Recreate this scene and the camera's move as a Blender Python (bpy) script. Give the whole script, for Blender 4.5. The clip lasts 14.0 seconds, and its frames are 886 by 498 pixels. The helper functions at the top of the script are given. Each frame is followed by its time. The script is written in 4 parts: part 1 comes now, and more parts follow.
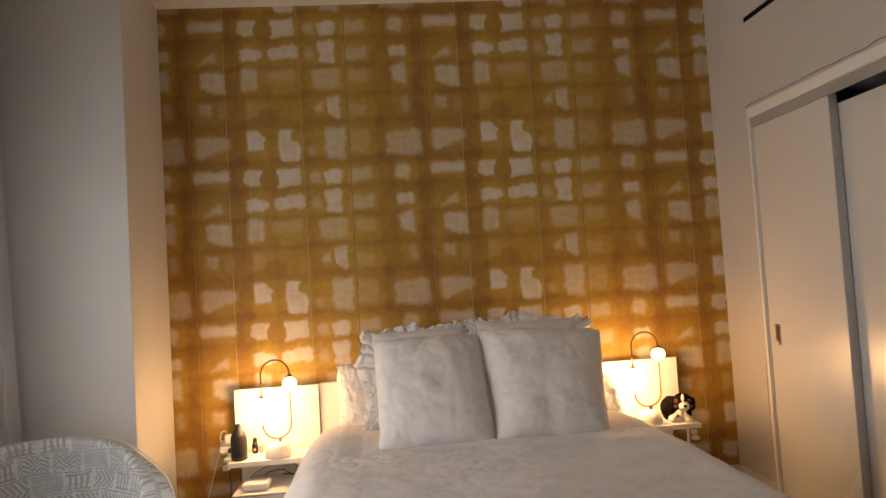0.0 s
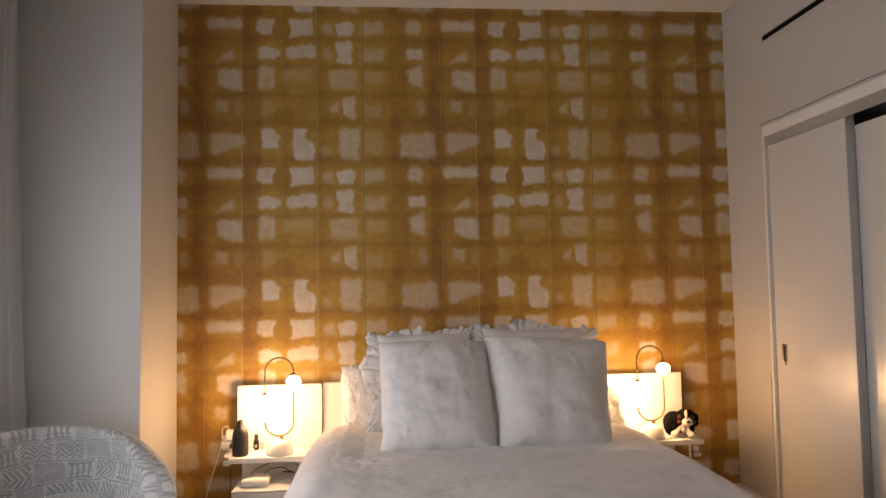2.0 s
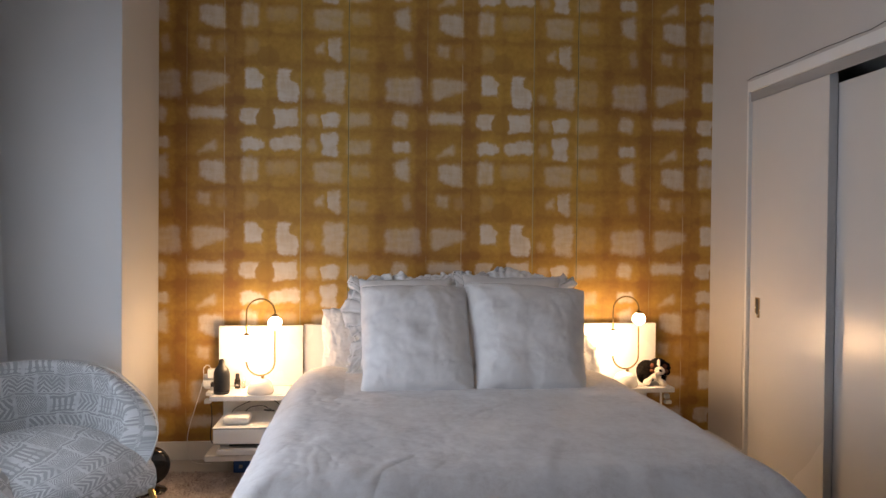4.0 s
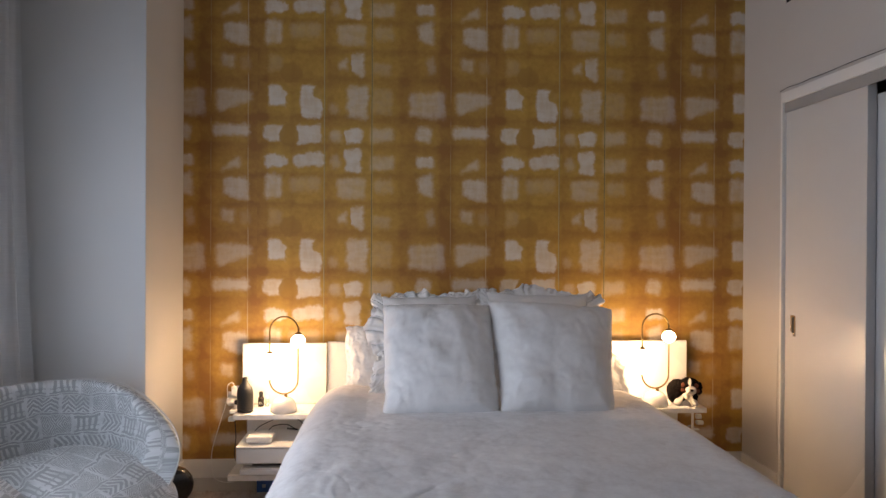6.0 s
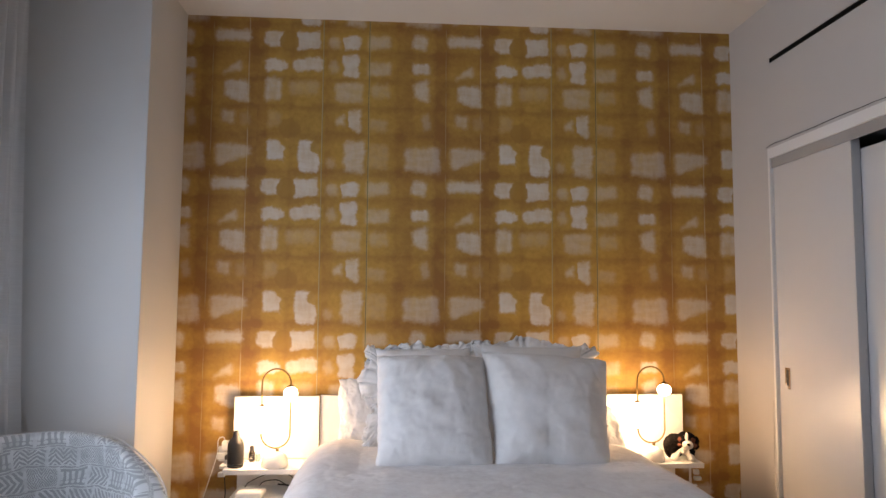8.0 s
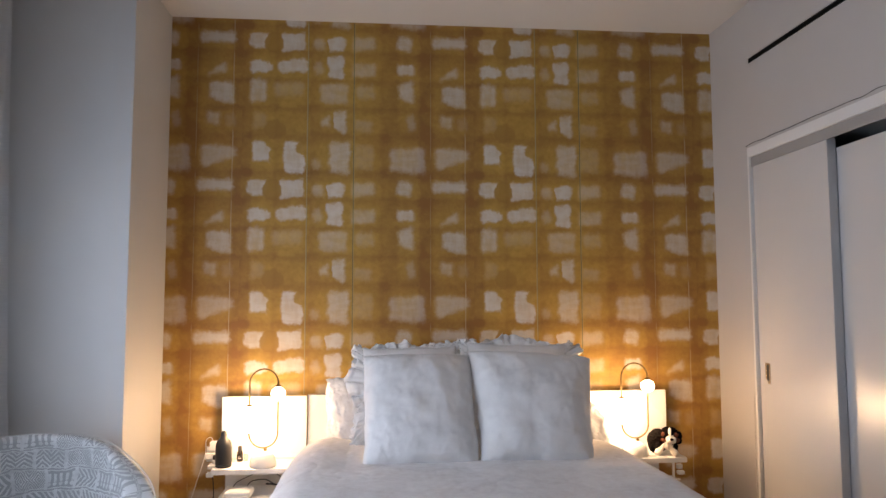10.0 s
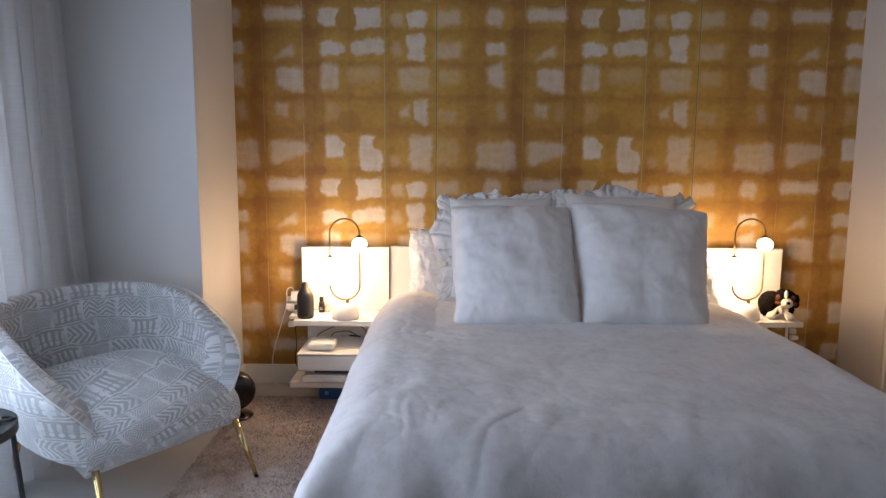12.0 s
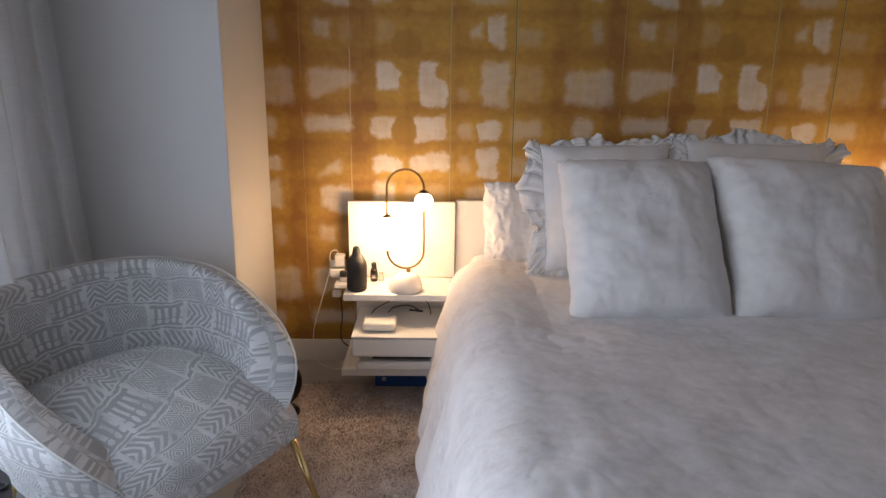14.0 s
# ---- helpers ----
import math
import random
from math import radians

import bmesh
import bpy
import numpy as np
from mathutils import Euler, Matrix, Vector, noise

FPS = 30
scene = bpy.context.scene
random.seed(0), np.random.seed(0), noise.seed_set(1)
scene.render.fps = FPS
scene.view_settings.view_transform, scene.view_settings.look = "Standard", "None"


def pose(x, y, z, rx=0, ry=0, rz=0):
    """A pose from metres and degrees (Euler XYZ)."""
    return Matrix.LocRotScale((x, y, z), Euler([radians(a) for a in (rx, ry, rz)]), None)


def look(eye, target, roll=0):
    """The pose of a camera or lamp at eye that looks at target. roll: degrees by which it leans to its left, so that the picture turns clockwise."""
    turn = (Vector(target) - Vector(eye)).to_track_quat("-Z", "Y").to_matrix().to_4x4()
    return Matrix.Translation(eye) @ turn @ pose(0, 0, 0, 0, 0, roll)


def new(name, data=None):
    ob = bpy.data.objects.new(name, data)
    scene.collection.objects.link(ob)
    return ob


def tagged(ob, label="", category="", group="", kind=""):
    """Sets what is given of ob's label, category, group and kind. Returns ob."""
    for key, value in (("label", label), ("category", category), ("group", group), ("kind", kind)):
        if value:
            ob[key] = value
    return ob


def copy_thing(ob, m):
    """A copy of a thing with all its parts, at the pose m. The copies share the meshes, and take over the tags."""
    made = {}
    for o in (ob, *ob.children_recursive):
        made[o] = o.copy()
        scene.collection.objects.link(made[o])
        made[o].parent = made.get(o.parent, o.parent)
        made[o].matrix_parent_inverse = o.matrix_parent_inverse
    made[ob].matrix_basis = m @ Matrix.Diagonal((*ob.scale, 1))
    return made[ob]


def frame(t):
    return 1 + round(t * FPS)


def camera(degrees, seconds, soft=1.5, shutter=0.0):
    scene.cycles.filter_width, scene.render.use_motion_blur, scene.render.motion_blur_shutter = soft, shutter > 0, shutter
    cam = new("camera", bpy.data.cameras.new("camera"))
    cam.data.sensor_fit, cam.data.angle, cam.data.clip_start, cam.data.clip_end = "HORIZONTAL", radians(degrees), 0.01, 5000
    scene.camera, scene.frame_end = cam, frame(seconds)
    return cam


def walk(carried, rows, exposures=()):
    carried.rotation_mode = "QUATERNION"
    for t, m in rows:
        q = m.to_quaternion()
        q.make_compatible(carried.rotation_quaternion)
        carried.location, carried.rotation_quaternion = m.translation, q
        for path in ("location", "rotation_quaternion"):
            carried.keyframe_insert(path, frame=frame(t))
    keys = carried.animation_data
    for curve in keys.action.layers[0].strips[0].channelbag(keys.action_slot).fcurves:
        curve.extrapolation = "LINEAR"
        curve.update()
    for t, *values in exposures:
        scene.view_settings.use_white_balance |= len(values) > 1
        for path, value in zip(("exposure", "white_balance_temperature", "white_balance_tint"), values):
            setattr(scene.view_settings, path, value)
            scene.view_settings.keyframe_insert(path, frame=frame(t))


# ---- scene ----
cam = camera(64.8, 14.0)
PATH = [
    (0, (1.239, -4.171, 1.306), (1.415, -2.182, 1.403), -3.5),
    (0.5, (1.245, -4.176, 1.319), (1.388, -2.183, 1.397), -2.8),
    (1, (1.239, -4.168, 1.299), (1.369, -2.173, 1.377), -2.1),
    (1.5, (1.215, -4.16, 1.322), (1.356, -2.166, 1.402), -1.3),
    (2, (1.212, -4.173, 1.306), (1.375, -2.183, 1.418), -1),
    (2.5, (1.235, -4.189, 1.31), (1.419, -2.2, 1.419), -0.6),
    (3, (1.26, -4.154, 1.331), (1.381, -2.159, 1.397), 0),
    (3.5, (1.243, -4.188, 1.325), (1.421, -2.196, 1.337), 0.3),
    (3.7, (1.224, -4.196, 1.283), (1.435, -2.208, 1.264), 0.5),
    (5.8, (1.192, -4.128, 1.335), (1.36, -2.136, 1.284), 0.1),
    (6, (1.241, -4.138, 1.339), (1.371, -2.142, 1.328), 0.3),
    (6.5, (1.241, -4.156, 1.326), (1.367, -2.17, 1.534), 0.5),
    (7, (1.234, -4.165, 1.299), (1.355, -2.186, 1.564), 0.5),
    (7.5, (1.262, -4.168, 1.297), (1.386, -2.182, 1.494), 0.4),
    (7.7, (1.245, -4.162, 1.296), (1.384, -2.174, 1.454), 0.5),
    (9.8, (1.263, -4.195, 1.306), (1.404, -2.208, 1.487), -0),
    (10, (1.259, -4.201, 1.302), (1.434, -2.215, 1.456), -0.1),
    (10.5, (1.242, -4.175, 1.327), (1.4, -2.181, 1.364), 0.2),
    (11, (1.2, -4.105, 1.329), (1.339, -2.111, 1.272), 0.2),
    (11.5, (1.166, -3.955, 1.311), (1.262, -1.965, 1.139), 0.8),
    (12, (1.149, -3.827, 1.282), (1.138, -1.846, 1.008), 0.4),
    (12.3, (1.127, -3.727, 1.256), (1.121, -1.762, 0.884), 0.4),
    (12.5, (1.114, -3.645, 1.259), (1.128, -1.698, 0.804), 0.6),
    (12.7, (1.049, -3.537, 1.256), (1.08, -1.602, 0.754), 0.6),
    (13, (1.02, -3.419, 1.231), (1.042, -1.485, 0.721), 0.3),
    (13.3, (0.985, -3.316, 1.236), (1.039, -1.401, 0.658), 0.6),
    (13.5, (0.963, -3.248, 1.246), (1.109, -1.345, 0.649), 1.6),
    (13.7, (0.829, -3.197, 1.261), (1.069, -1.303, 0.666), 1.3),
    (14, (0.753, -3.119, 1.359), (0.771, -1.187, 0.849), 0.6),
]
walk(cam, [(t, look(eye, target, roll)) for t, eye, target, roll in PATH], [
    (0.0, 0.02, 9400, 24), (1.5, 0.02, 8500, 25), (2.2, 0.02, 8150, 25), (3.0, 0.0, 7450, 22), (6.0, 0.0, 6700, 20), (6.5, 0.05, 6900, 20), (7.0, 0.33, 6700, 20), (7.5, 0.31, 6700, 20), (10.0, 0.31, 6600, 20),
    (10.5, 0.31, 6500, 20), (11.0, 0.05, 6450, 20), (11.5, -0.05, 6450, 20), (12.0, -0.03, 6300, 20), (12.5, -0.17, 6450, 21), (13.0, -0.22, 6600, 21), (14.0, -0.29, 6800, 21)])

# ---- world, daylight, exposure ----
FLOOR, CEIL, W = -0.02, 3.02, 3.35
WEST, SOUTH = -0.76, -6.4
world = bpy.data.worlds.new("dusk_sky")
scene.world = world
world.use_nodes = True
wn = world.node_tree.nodes
sky = wn.new("ShaderNodeTexSky")
sky.sky_type, sky.sun_disc = "NISHITA", False
sky.sun_elevation, sky.sun_rotation = radians(6), radians(100)
wn["Background"].inputs["Strength"].default_value = 0.1
world.node_tree.links.new(sky.outputs[0], wn["Background"].inputs["Color"])


def area_lamp(name, m, sx, sy, watts, colour):
    d = bpy.data.lights.new(name, "AREA")
    d.shape, d.size, d.size_y, d.energy, d.color = "RECTANGLE", sx, sy, watts, colour
    ob = new(name, d)
    ob.matrix_world = m
    return ob


# the window's daylight, standing in its opening
area_lamp("window_daylight", look((WEST - 0.06, -2.25, 1.1), (0.6, -1.85, 0.52)), 2.0, 1.7, 47, (0.68, 0.84, 1.0))

# ---- materials ----


class Nodes:
    """A small node-graph writer."""

    def __init__(self, name):
        self.m = bpy.data.materials.new(name)
        self.m.use_nodes = True
        self.t = self.m.node_tree
        self.bsdf = self.t.nodes["Principled BSDF"]

    def link(self, value, socket):
        if isinstance(value, bpy.types.NodeSocket):
            self.t.links.new(value, socket)
        elif socket.type == "RGBA" and len(value) == 3:
            socket.default_value = (*value, 1)
        else:
            socket.default_value = value

    def math(self, op, a, b=0.0, c=0.0, clamp=False):
        n = self.t.nodes.new("ShaderNodeMath")
        n.operation, n.use_clamp = op, clamp
        for v, s in zip((a, b, c), n.inputs):
            self.link(v, s)
        return n.outputs[0]

    def mix(self, f, a, b, kind="MIX"):
        n = self.t.nodes.new("ShaderNodeMix")
        n.data_type, n.blend_type = "RGBA", kind
        self.link(f, n.inputs["Factor"])
        self.link(a, n.inputs[6])
        self.link(b, n.inputs[7])
        return n.outputs[2]

    def coords(self, which="Object"):
        return self.t.nodes.new("ShaderNodeTexCoord").outputs[which]

    def split(self, v):
        n = self.t.nodes.new("ShaderNodeSeparateXYZ")
        self.link(v, n.inputs[0])
        return n.outputs

    def join(self, x, y, z):
        n = self.t.nodes.new("ShaderNodeCombineXYZ")
        for v, s in zip((x, y, z), n.inputs):
            self.link(v, s)
        return n.outputs[0]

    def noise(self, v, scale, detail=4.0, rough=0.55, colour=False):
        n = self.t.nodes.new("ShaderNodeTexNoise")
        self.link(v, n.inputs["Vector"])
        n.inputs["Scale"].default_value, n.inputs["Detail"].default_value, n.inputs["Roughness"].default_value = scale, detail, rough
        return n.outputs["Color" if colour else "Fac"]

    def step(self, v, lo, hi, a=0.0, b=1.0, kind="SMOOTHSTEP"):
        n = self.t.nodes.new("ShaderNodeMapRange")
        n.interpolation_type = kind
        for x, s in zip((v, lo, hi, a, b), n.inputs):
            self.link(x, s)
        return n.outputs[0]

    def ramp(self, f, stops):
        n = self.t.nodes.new("ShaderNodeValToRGB")
        self.link(f, n.inputs[0])
        e = n.color_ramp.elements
        while len(e) < len(stops):
            e.new(1.0)
        for el, (p, c) in zip(e, stops):
            el.position = p
            el.color = (*c, 1) if isinstance(c, tuple) else (c, c, c, 1)
        return n.outputs[0]

    def bump(self, h, strength=0.3, distance=0.01):
        n = self.t.nodes.new("ShaderNodeBump")
        n.inputs["Strength"].default_value, n.inputs["Distance"].default_value = strength, distance
        self.link(h, n.inputs["Height"])
        self.link(n.outputs[0], self.bsdf.inputs["Normal"])

    def set(self, **kw):
        for k, v in kw.items():
            self.link(v, self.bsdf.inputs[k.replace("_", " ")])
        return self.m


def plain(name, colour, rough=0.5, metal=0.0, vary=0.08, scale=3.0, grain=150.0, relief=0.08, **more):
    """Paint, plastic, metal or cloth with variation at two scales."""
    n = Nodes(name)
    c = n.coords()
    big, fine = n.noise(c, scale, 3), n.noise(c, grain, 2)
    dark = tuple(v * (1 - 2 * vary) for v in colour)
    col = n.mix(n.step(big, 0.3, 0.7), dark, colour)
    n.set(Base_Color=n.mix(n.math("MULTIPLY", fine, vary), col, tuple(min(1, v * 1.15) for v in colour)), Metallic=metal,
          Roughness=n.step(big, 0.2, 0.8, max(0.02, rough - 0.06), min(1, rough + 0.06)), **more)
    if relief:
        n.bump(n.math("ADD", n.math("MULTIPLY", fine, 0.5), big), relief, 0.002)
    return n.m


def wallpaper_material():
    """Ochre watercolour plaid with white squares: one sheet of print, 1.397 m wide and 0.901 m high, repeated."""
    n = Nodes("ochre_plaid_wallpaper")
    x, _, z = n.split(n.coords())
    u0 = n.math("FRACT", n.math("ADD", n.math("DIVIDE", n.math("SUBTRACT", x, 0.422), 1.397), 3.0))
    v0 = n.math("FRACT", n.math("ADD", n.math("DIVIDE", n.math("SUBTRACT", 2.055, z), 0.901), 3.0))
    flat = n.join(n.math("MULTIPLY", u0, 1.397), n.math("MULTIPLY", v0, 0.901), 0.0)
    w1, w2 = n.split(n.noise(flat, 14, 2, 0.5, True)), n.split(n.noise(flat, 60, 3, 0.6, True))
    def warped(base, a, b, big, small):
        return n.math("ADD", base, n.math("ADD", n.math("MULTIPLY_ADD", a, big, -big / 2), n.math("MULTIPLY_ADD", b, small, -small / 2)))
    u, v = warped(u0, w1[0], w2[0], 0.030, 0.014), warped(v0, w1[1], w2[1], 0.050, 0.028)
    # white squares: left, right, top and bottom at the left, top and bottom at the right, strength
    rows = (
        [(0.024, 0.112, 0.02, 0.12, 0.02, 0.13, 0.95), (0.156, 0.268, 0.02, 0.145, 0.01, 0.14, 0.95), (0.297, 0.352, 0.05, 0.13, 0.05, 0.13, 0.55), (0.358, 0.440, 0.045, 0.14, 0.03, 0.13, 1.0), (0.466, 0.570, 0.03, 0.125, 0.03, 0.125, 0.55), (0.660, 0.730, 0.02, 0.11, 0.02, 0.125, 0.80), (0.815, 0.972, 0.02, 0.10, 0.01, 0.09, 0.80)],
        [(0.028, 0.122, 0.21, 0.30, 0.22, 0.29, 1.0), (0.144, 0.274, 0.21, 0.29, 0.19, 0.28, 0.90), (0.300, 0.345, 0.22, 0.30, 0.21, 0.29, 0.45), (0.360, 0.436, 0.17, 0.32, 0.16, 0.33, 0.95), (0.466, 0.572, 0.215, 0.31, 0.215, 0.31, 0.55), (0.660, 0.742, 0.21, 0.29, 0.21, 0.285, 0.85), (0.850, 0.935, 0.28, 0.32, 0.23, 0.31, 0.62)],
        [(0.030, 0.104, 0.34, 0.495, 0.34, 0.49, 0.75), (0.132, 0.264, 0.36, 0.46, 0.35, 0.45, 0.32), (0.326, 0.452, 0.365, 0.49, 0.36, 0.50, 0.55), (0.486, 0.566, 0.37, 0.46, 0.36, 0.46, 0.38), (0.668, 0.742, 0.35, 0.45, 0.32, 0.48, 0.75), (0.856, 0.965, 0.365, 0.475, 0.36, 0.51, 0.80)],
        [(0.044, 0.106, 0.56, 0.68, 0.57, 0.67, 0.25), (0.334, 0.376, 0.60, 0.655, 0.58, 0.66, 0.65), (0.380, 0.446, 0.545, 0.67, 0.55, 0.71, 0.80), (0.478, 0.560, 0.60, 0.69, 0.61, 0.70, 0.32), (0.706, 0.744, 0.56, 0.68, 0.56, 0.68, 0.42), (0.848, 0.912, 0.56, 0.65, 0.57, 0.66, 0.58), (0.926, 0.978, 0.58, 0.66, 0.58, 0.66, 0.22)],
        [(0.044, 0.128, 0.755, 0.90, 0.78, 0.89, 1.0), (0.176, 0.268, 0.755, 0.97, 0.77, 0.98, 0.95), (0.296, 0.338, 0.88, 0.95, 0.88, 0.95, 0.38), (0.368, 0.462, 0.765, 0.97, 0.755, 0.97, 0.72), (0.474, 0.566, 0.78, 0.94, 0.78, 0.94, 0.28), (0.630, 0.790, 0.80, 0.95, 0.78, 0.97, 0.60), (0.828, 0.978, 0.79, 0.95, 0.79, 0.88, 0.64)],
    )
    # round drops of wash that bite into the squares: place, radius in metres
    def disc(cu, cv, r, soft=0.007):
        du, dv = n.math("MULTIPLY", n.math("SUBTRACT", u, cu), 1.397), n.math("MULTIPLY", n.math("SUBTRACT", v, cv), 0.901)
        d = n.math("SQRT", n.math("ADD", n.math("MULTIPLY", du, du), n.math("MULTIPLY", dv, dv)))
        return n.step(d, r - soft, r + soft, 1.0, 0.0)
    ragged = n.noise(flat, 38, 4, 0.65)
    white = 0.0
    for row in rows:
        ramp = n.t.nodes.new("ShaderNodeValToRGB")
        n.link(u, ramp.inputs[0])
        stops = []
        for a, b, t0, b0, t1, b1, k in row:
            stops += [(a - 0.011, (0.0, t0, b0, k)), (a + 0.013, (1.0, t0, b0, k)), (b - 0.013, (1.0, t1, b1, k)), (b + 0.011, (0.0, t1, b1, k))]
        e = ramp.color_ramp.elements
        while len(e) < len(stops):
            e.new(1.0)
        for el, (at, c) in zip(e, stops):
            el.position, el.color = at, c
        n_sep = n.t.nodes.new("ShaderNodeSeparateColor")
        n.link(ramp.outputs[0], n_sep.inputs[0])
        across, top, low = n_sep.outputs
        down = n.step(v, n.math("SUBTRACT", top, 0.030), n.math("ADD", top, 0.030))
        up = n.step(v, n.math("SUBTRACT", low, 0.030), n.math("ADD", low, 0.030), 1.0, 0.0)
        body = n.math("MULTIPLY", across, n.math("MULTIPLY", down, up))
        body = n.math("ADD", body, n.math("MULTIPLY_ADD", ragged, 0.36, -0.18))
        firm, k = n.step(ramp.outputs["Alpha"], 0.72, 0.95), ramp.outputs["Alpha"]
        body = n.step(body, n.math("MULTIPLY_ADD", firm, 0.16, 0.05), n.math("MULTIPLY_ADD", firm, -0.30, 1.15))
        white = n.math("MAXIMUM", white, n.math("MULTIPLY", k, body))
    bite = 0.0
    for cu, cv, r in ((0.131, 0.085, 0.060), (0.142, 0.850, 0.040), (0.132, 0.745, 0.052), (0.262, 0.800, 0.045), (0.095, 0.985, 0.050)):
        bite = n.math("MAXIMUM", bite, disc(cu, cv, r))
    white = n.math("MULTIPLY", white, n.math("SUBTRACT", 1.0, n.math("MULTIPLY", bite, 0.93)))
    cloud = n.noise(flat, 9, 4, 0.6)
    thin = n.noise(flat, 27, 4, 0.62)
    white = n.math("POWER", n.math("MULTIPLY", white, n.step(cloud, 0.25, 0.55, 0.8, 1.0)), 1.25)
    # the brush leaves pale and thin passages along its way
    brush = n.noise(n.join(n.math("MULTIPLY", u0, 1.397 * 26), n.math("MULTIPLY", v0, 0.901 * 7), 2.0), 1.0, 3, 0.6)
    brush_across = n.noise(n.join(n.math("MULTIPLY", u0, 1.397 * 6), n.math("MULTIPLY", v0, 0.901 * 24), 7.0), 1.0, 3, 0.6)
    white = n.math("MULTIPLY", white, n.step(n.math("ADD", brush, brush_across), 0.72, 1.2, 0.72, 1.08), clamp=True)
    # overlapping washes of brown, in columns and rows
    col = n.ramp(u, [(0.0, 0.75), (0.035, 0.5), (0.05, 0.1), (0.13, 0.1), (0.145, 0.35), (0.17, 0.12), (0.28, 0.15), (0.295, 0.45), (0.34, 0.12), (0.46, 0.05), (0.58, 0.2), (0.60, 0.6), (0.66, 0.55), (0.68, 0.25), (0.75, 0.35), (0.77, 0.9), (0.81, 0.85), (0.83, 0.4), (0.95, 0.35), (0.975, 0.85), (1.0, 0.75)])
    line = n.ramp(v, [(0.0, 0.55), (0.04, 0.2), (0.12, 0.25), (0.15, 0.65), (0.2, 0.3), (0.31, 0.2), (0.34, 0.6), (0.38, 0.2), (0.5, 0.3), (0.53, 0.7), (0.57, 0.3), (0.68, 0.4), (0.72, 0.75), (0.78, 0.3), (0.92, 0.25), (0.97, 0.8), (1.0, 0.55)])
    wash = n.math("MULTIPLY", n.math("ADD", col, line), n.step(cloud, 0.2, 0.75, 0.45, 0.92), clamp=True)
    ochre = n.mix(wash, n.mix(n.step(thin, 0.3, 0.7), (0.46, 0.278, 0.042), (0.57, 0.352, 0.060)), (0.275, 0.122, 0.023))
    drop = n.math("MAXIMUM", disc(0.131, 0.085, 0.062), n.math("MAXIMUM", disc(0.14, 0.68, 0.062), n.math("MULTIPLY", disc(0.755, 0.62, 0.07, 0.03), 0.6)))
    ochre = n.mix(n.math("MULTIPLY", drop, n.step(thin, 0.25, 0.7, 0.25, 0.5)), ochre, (0.27, 0.13, 0.024))
    colour = n.mix(n.math("MULTIPLY", white, 0.86), ochre, (0.68, 0.655, 0.615))
    # fine drawn lines
    for at, width, tint, k, seed in ((0.477, 0.0030, (0.45, 0.45, 0.25), 0.3, 0.0), (0.476, 0.0013, (0.07, 0.085, 0.03), 0.8, 0.0), (0.277, 0.0014, (0.42, 0.44, 0.28), 0.6, 3.0), (0.2795, 0.0012, (0.20, 0.16, 0.06), 0.5, 3.0),
                                     (0.81, 0.0012, (0.45, 0.40, 0.22), 0.45, 6.0), (0.962, 0.0014, (0.60, 0.53, 0.36), 0.55, 9.0)):
        line_at = n.math("MULTIPLY_ADD", n.noise(n.join(seed, 0.0, v0), 3.0, 2), 0.007, at - 0.0035)
        near = n.step(n.math("ABSOLUTE", n.math("SUBTRACT", u0, line_at)), width * 0.6, width * 1.7, k, 0.0)
        colour = n.mix(n.math("MULTIPLY", near, n.step(n.noise(n.join(seed, 5.0, v0), 4.0, 2), 0.40 if seed > 5 else 0.25, 0.52 if seed > 5 else 0.45)), colour, tint)
    paper = n.noise(n.coords(), 420, 2)
    n.set(Base_Color=n.mix(n.math("MULTIPLY", paper, 0.12), colour, (0.2, 0.14, 0.06)), Roughness=0.62)
    n.bump(paper, 0.06, 0.001)
    return n.m


def fur_material(name, colour, fine=240.0):
    """White long-pile plush: clumps with brushed direction, and a soft sheen."""
    n = Nodes(name)
    c = n.coords()
    clump, pile = n.noise(c, 17, 5, 0.62), n.noise(c, fine, 3, 0.7)
    dark = tuple(v * 0.9 for v in colour)
    isle = n.t.nodes.new("ShaderNodeNewGeometry").outputs["Random Per Island"]
    tone = n.math("ADD", n.math("MULTIPLY", clump, 0.5), n.math("MULTIPLY_ADD", isle, 0.2, n.math("MULTIPLY", pile, 0.3)))
    n.set(Base_Color=n.mix(n.step(tone, 0.3, 0.62), dark, colour), Roughness=0.95,
          Sheen_Weight=0.3, Sheen_Roughness=0.5, Specular_IOR_Level=0.1)
    n.bump(n.math("ADD", n.math("MULTIPLY", pile, 0.3), n.math("ADD", clump, n.math("MULTIPLY", n.noise(c, 60, 5, 0.75), 0.7))), 0.42, 0.007)
    return n.m


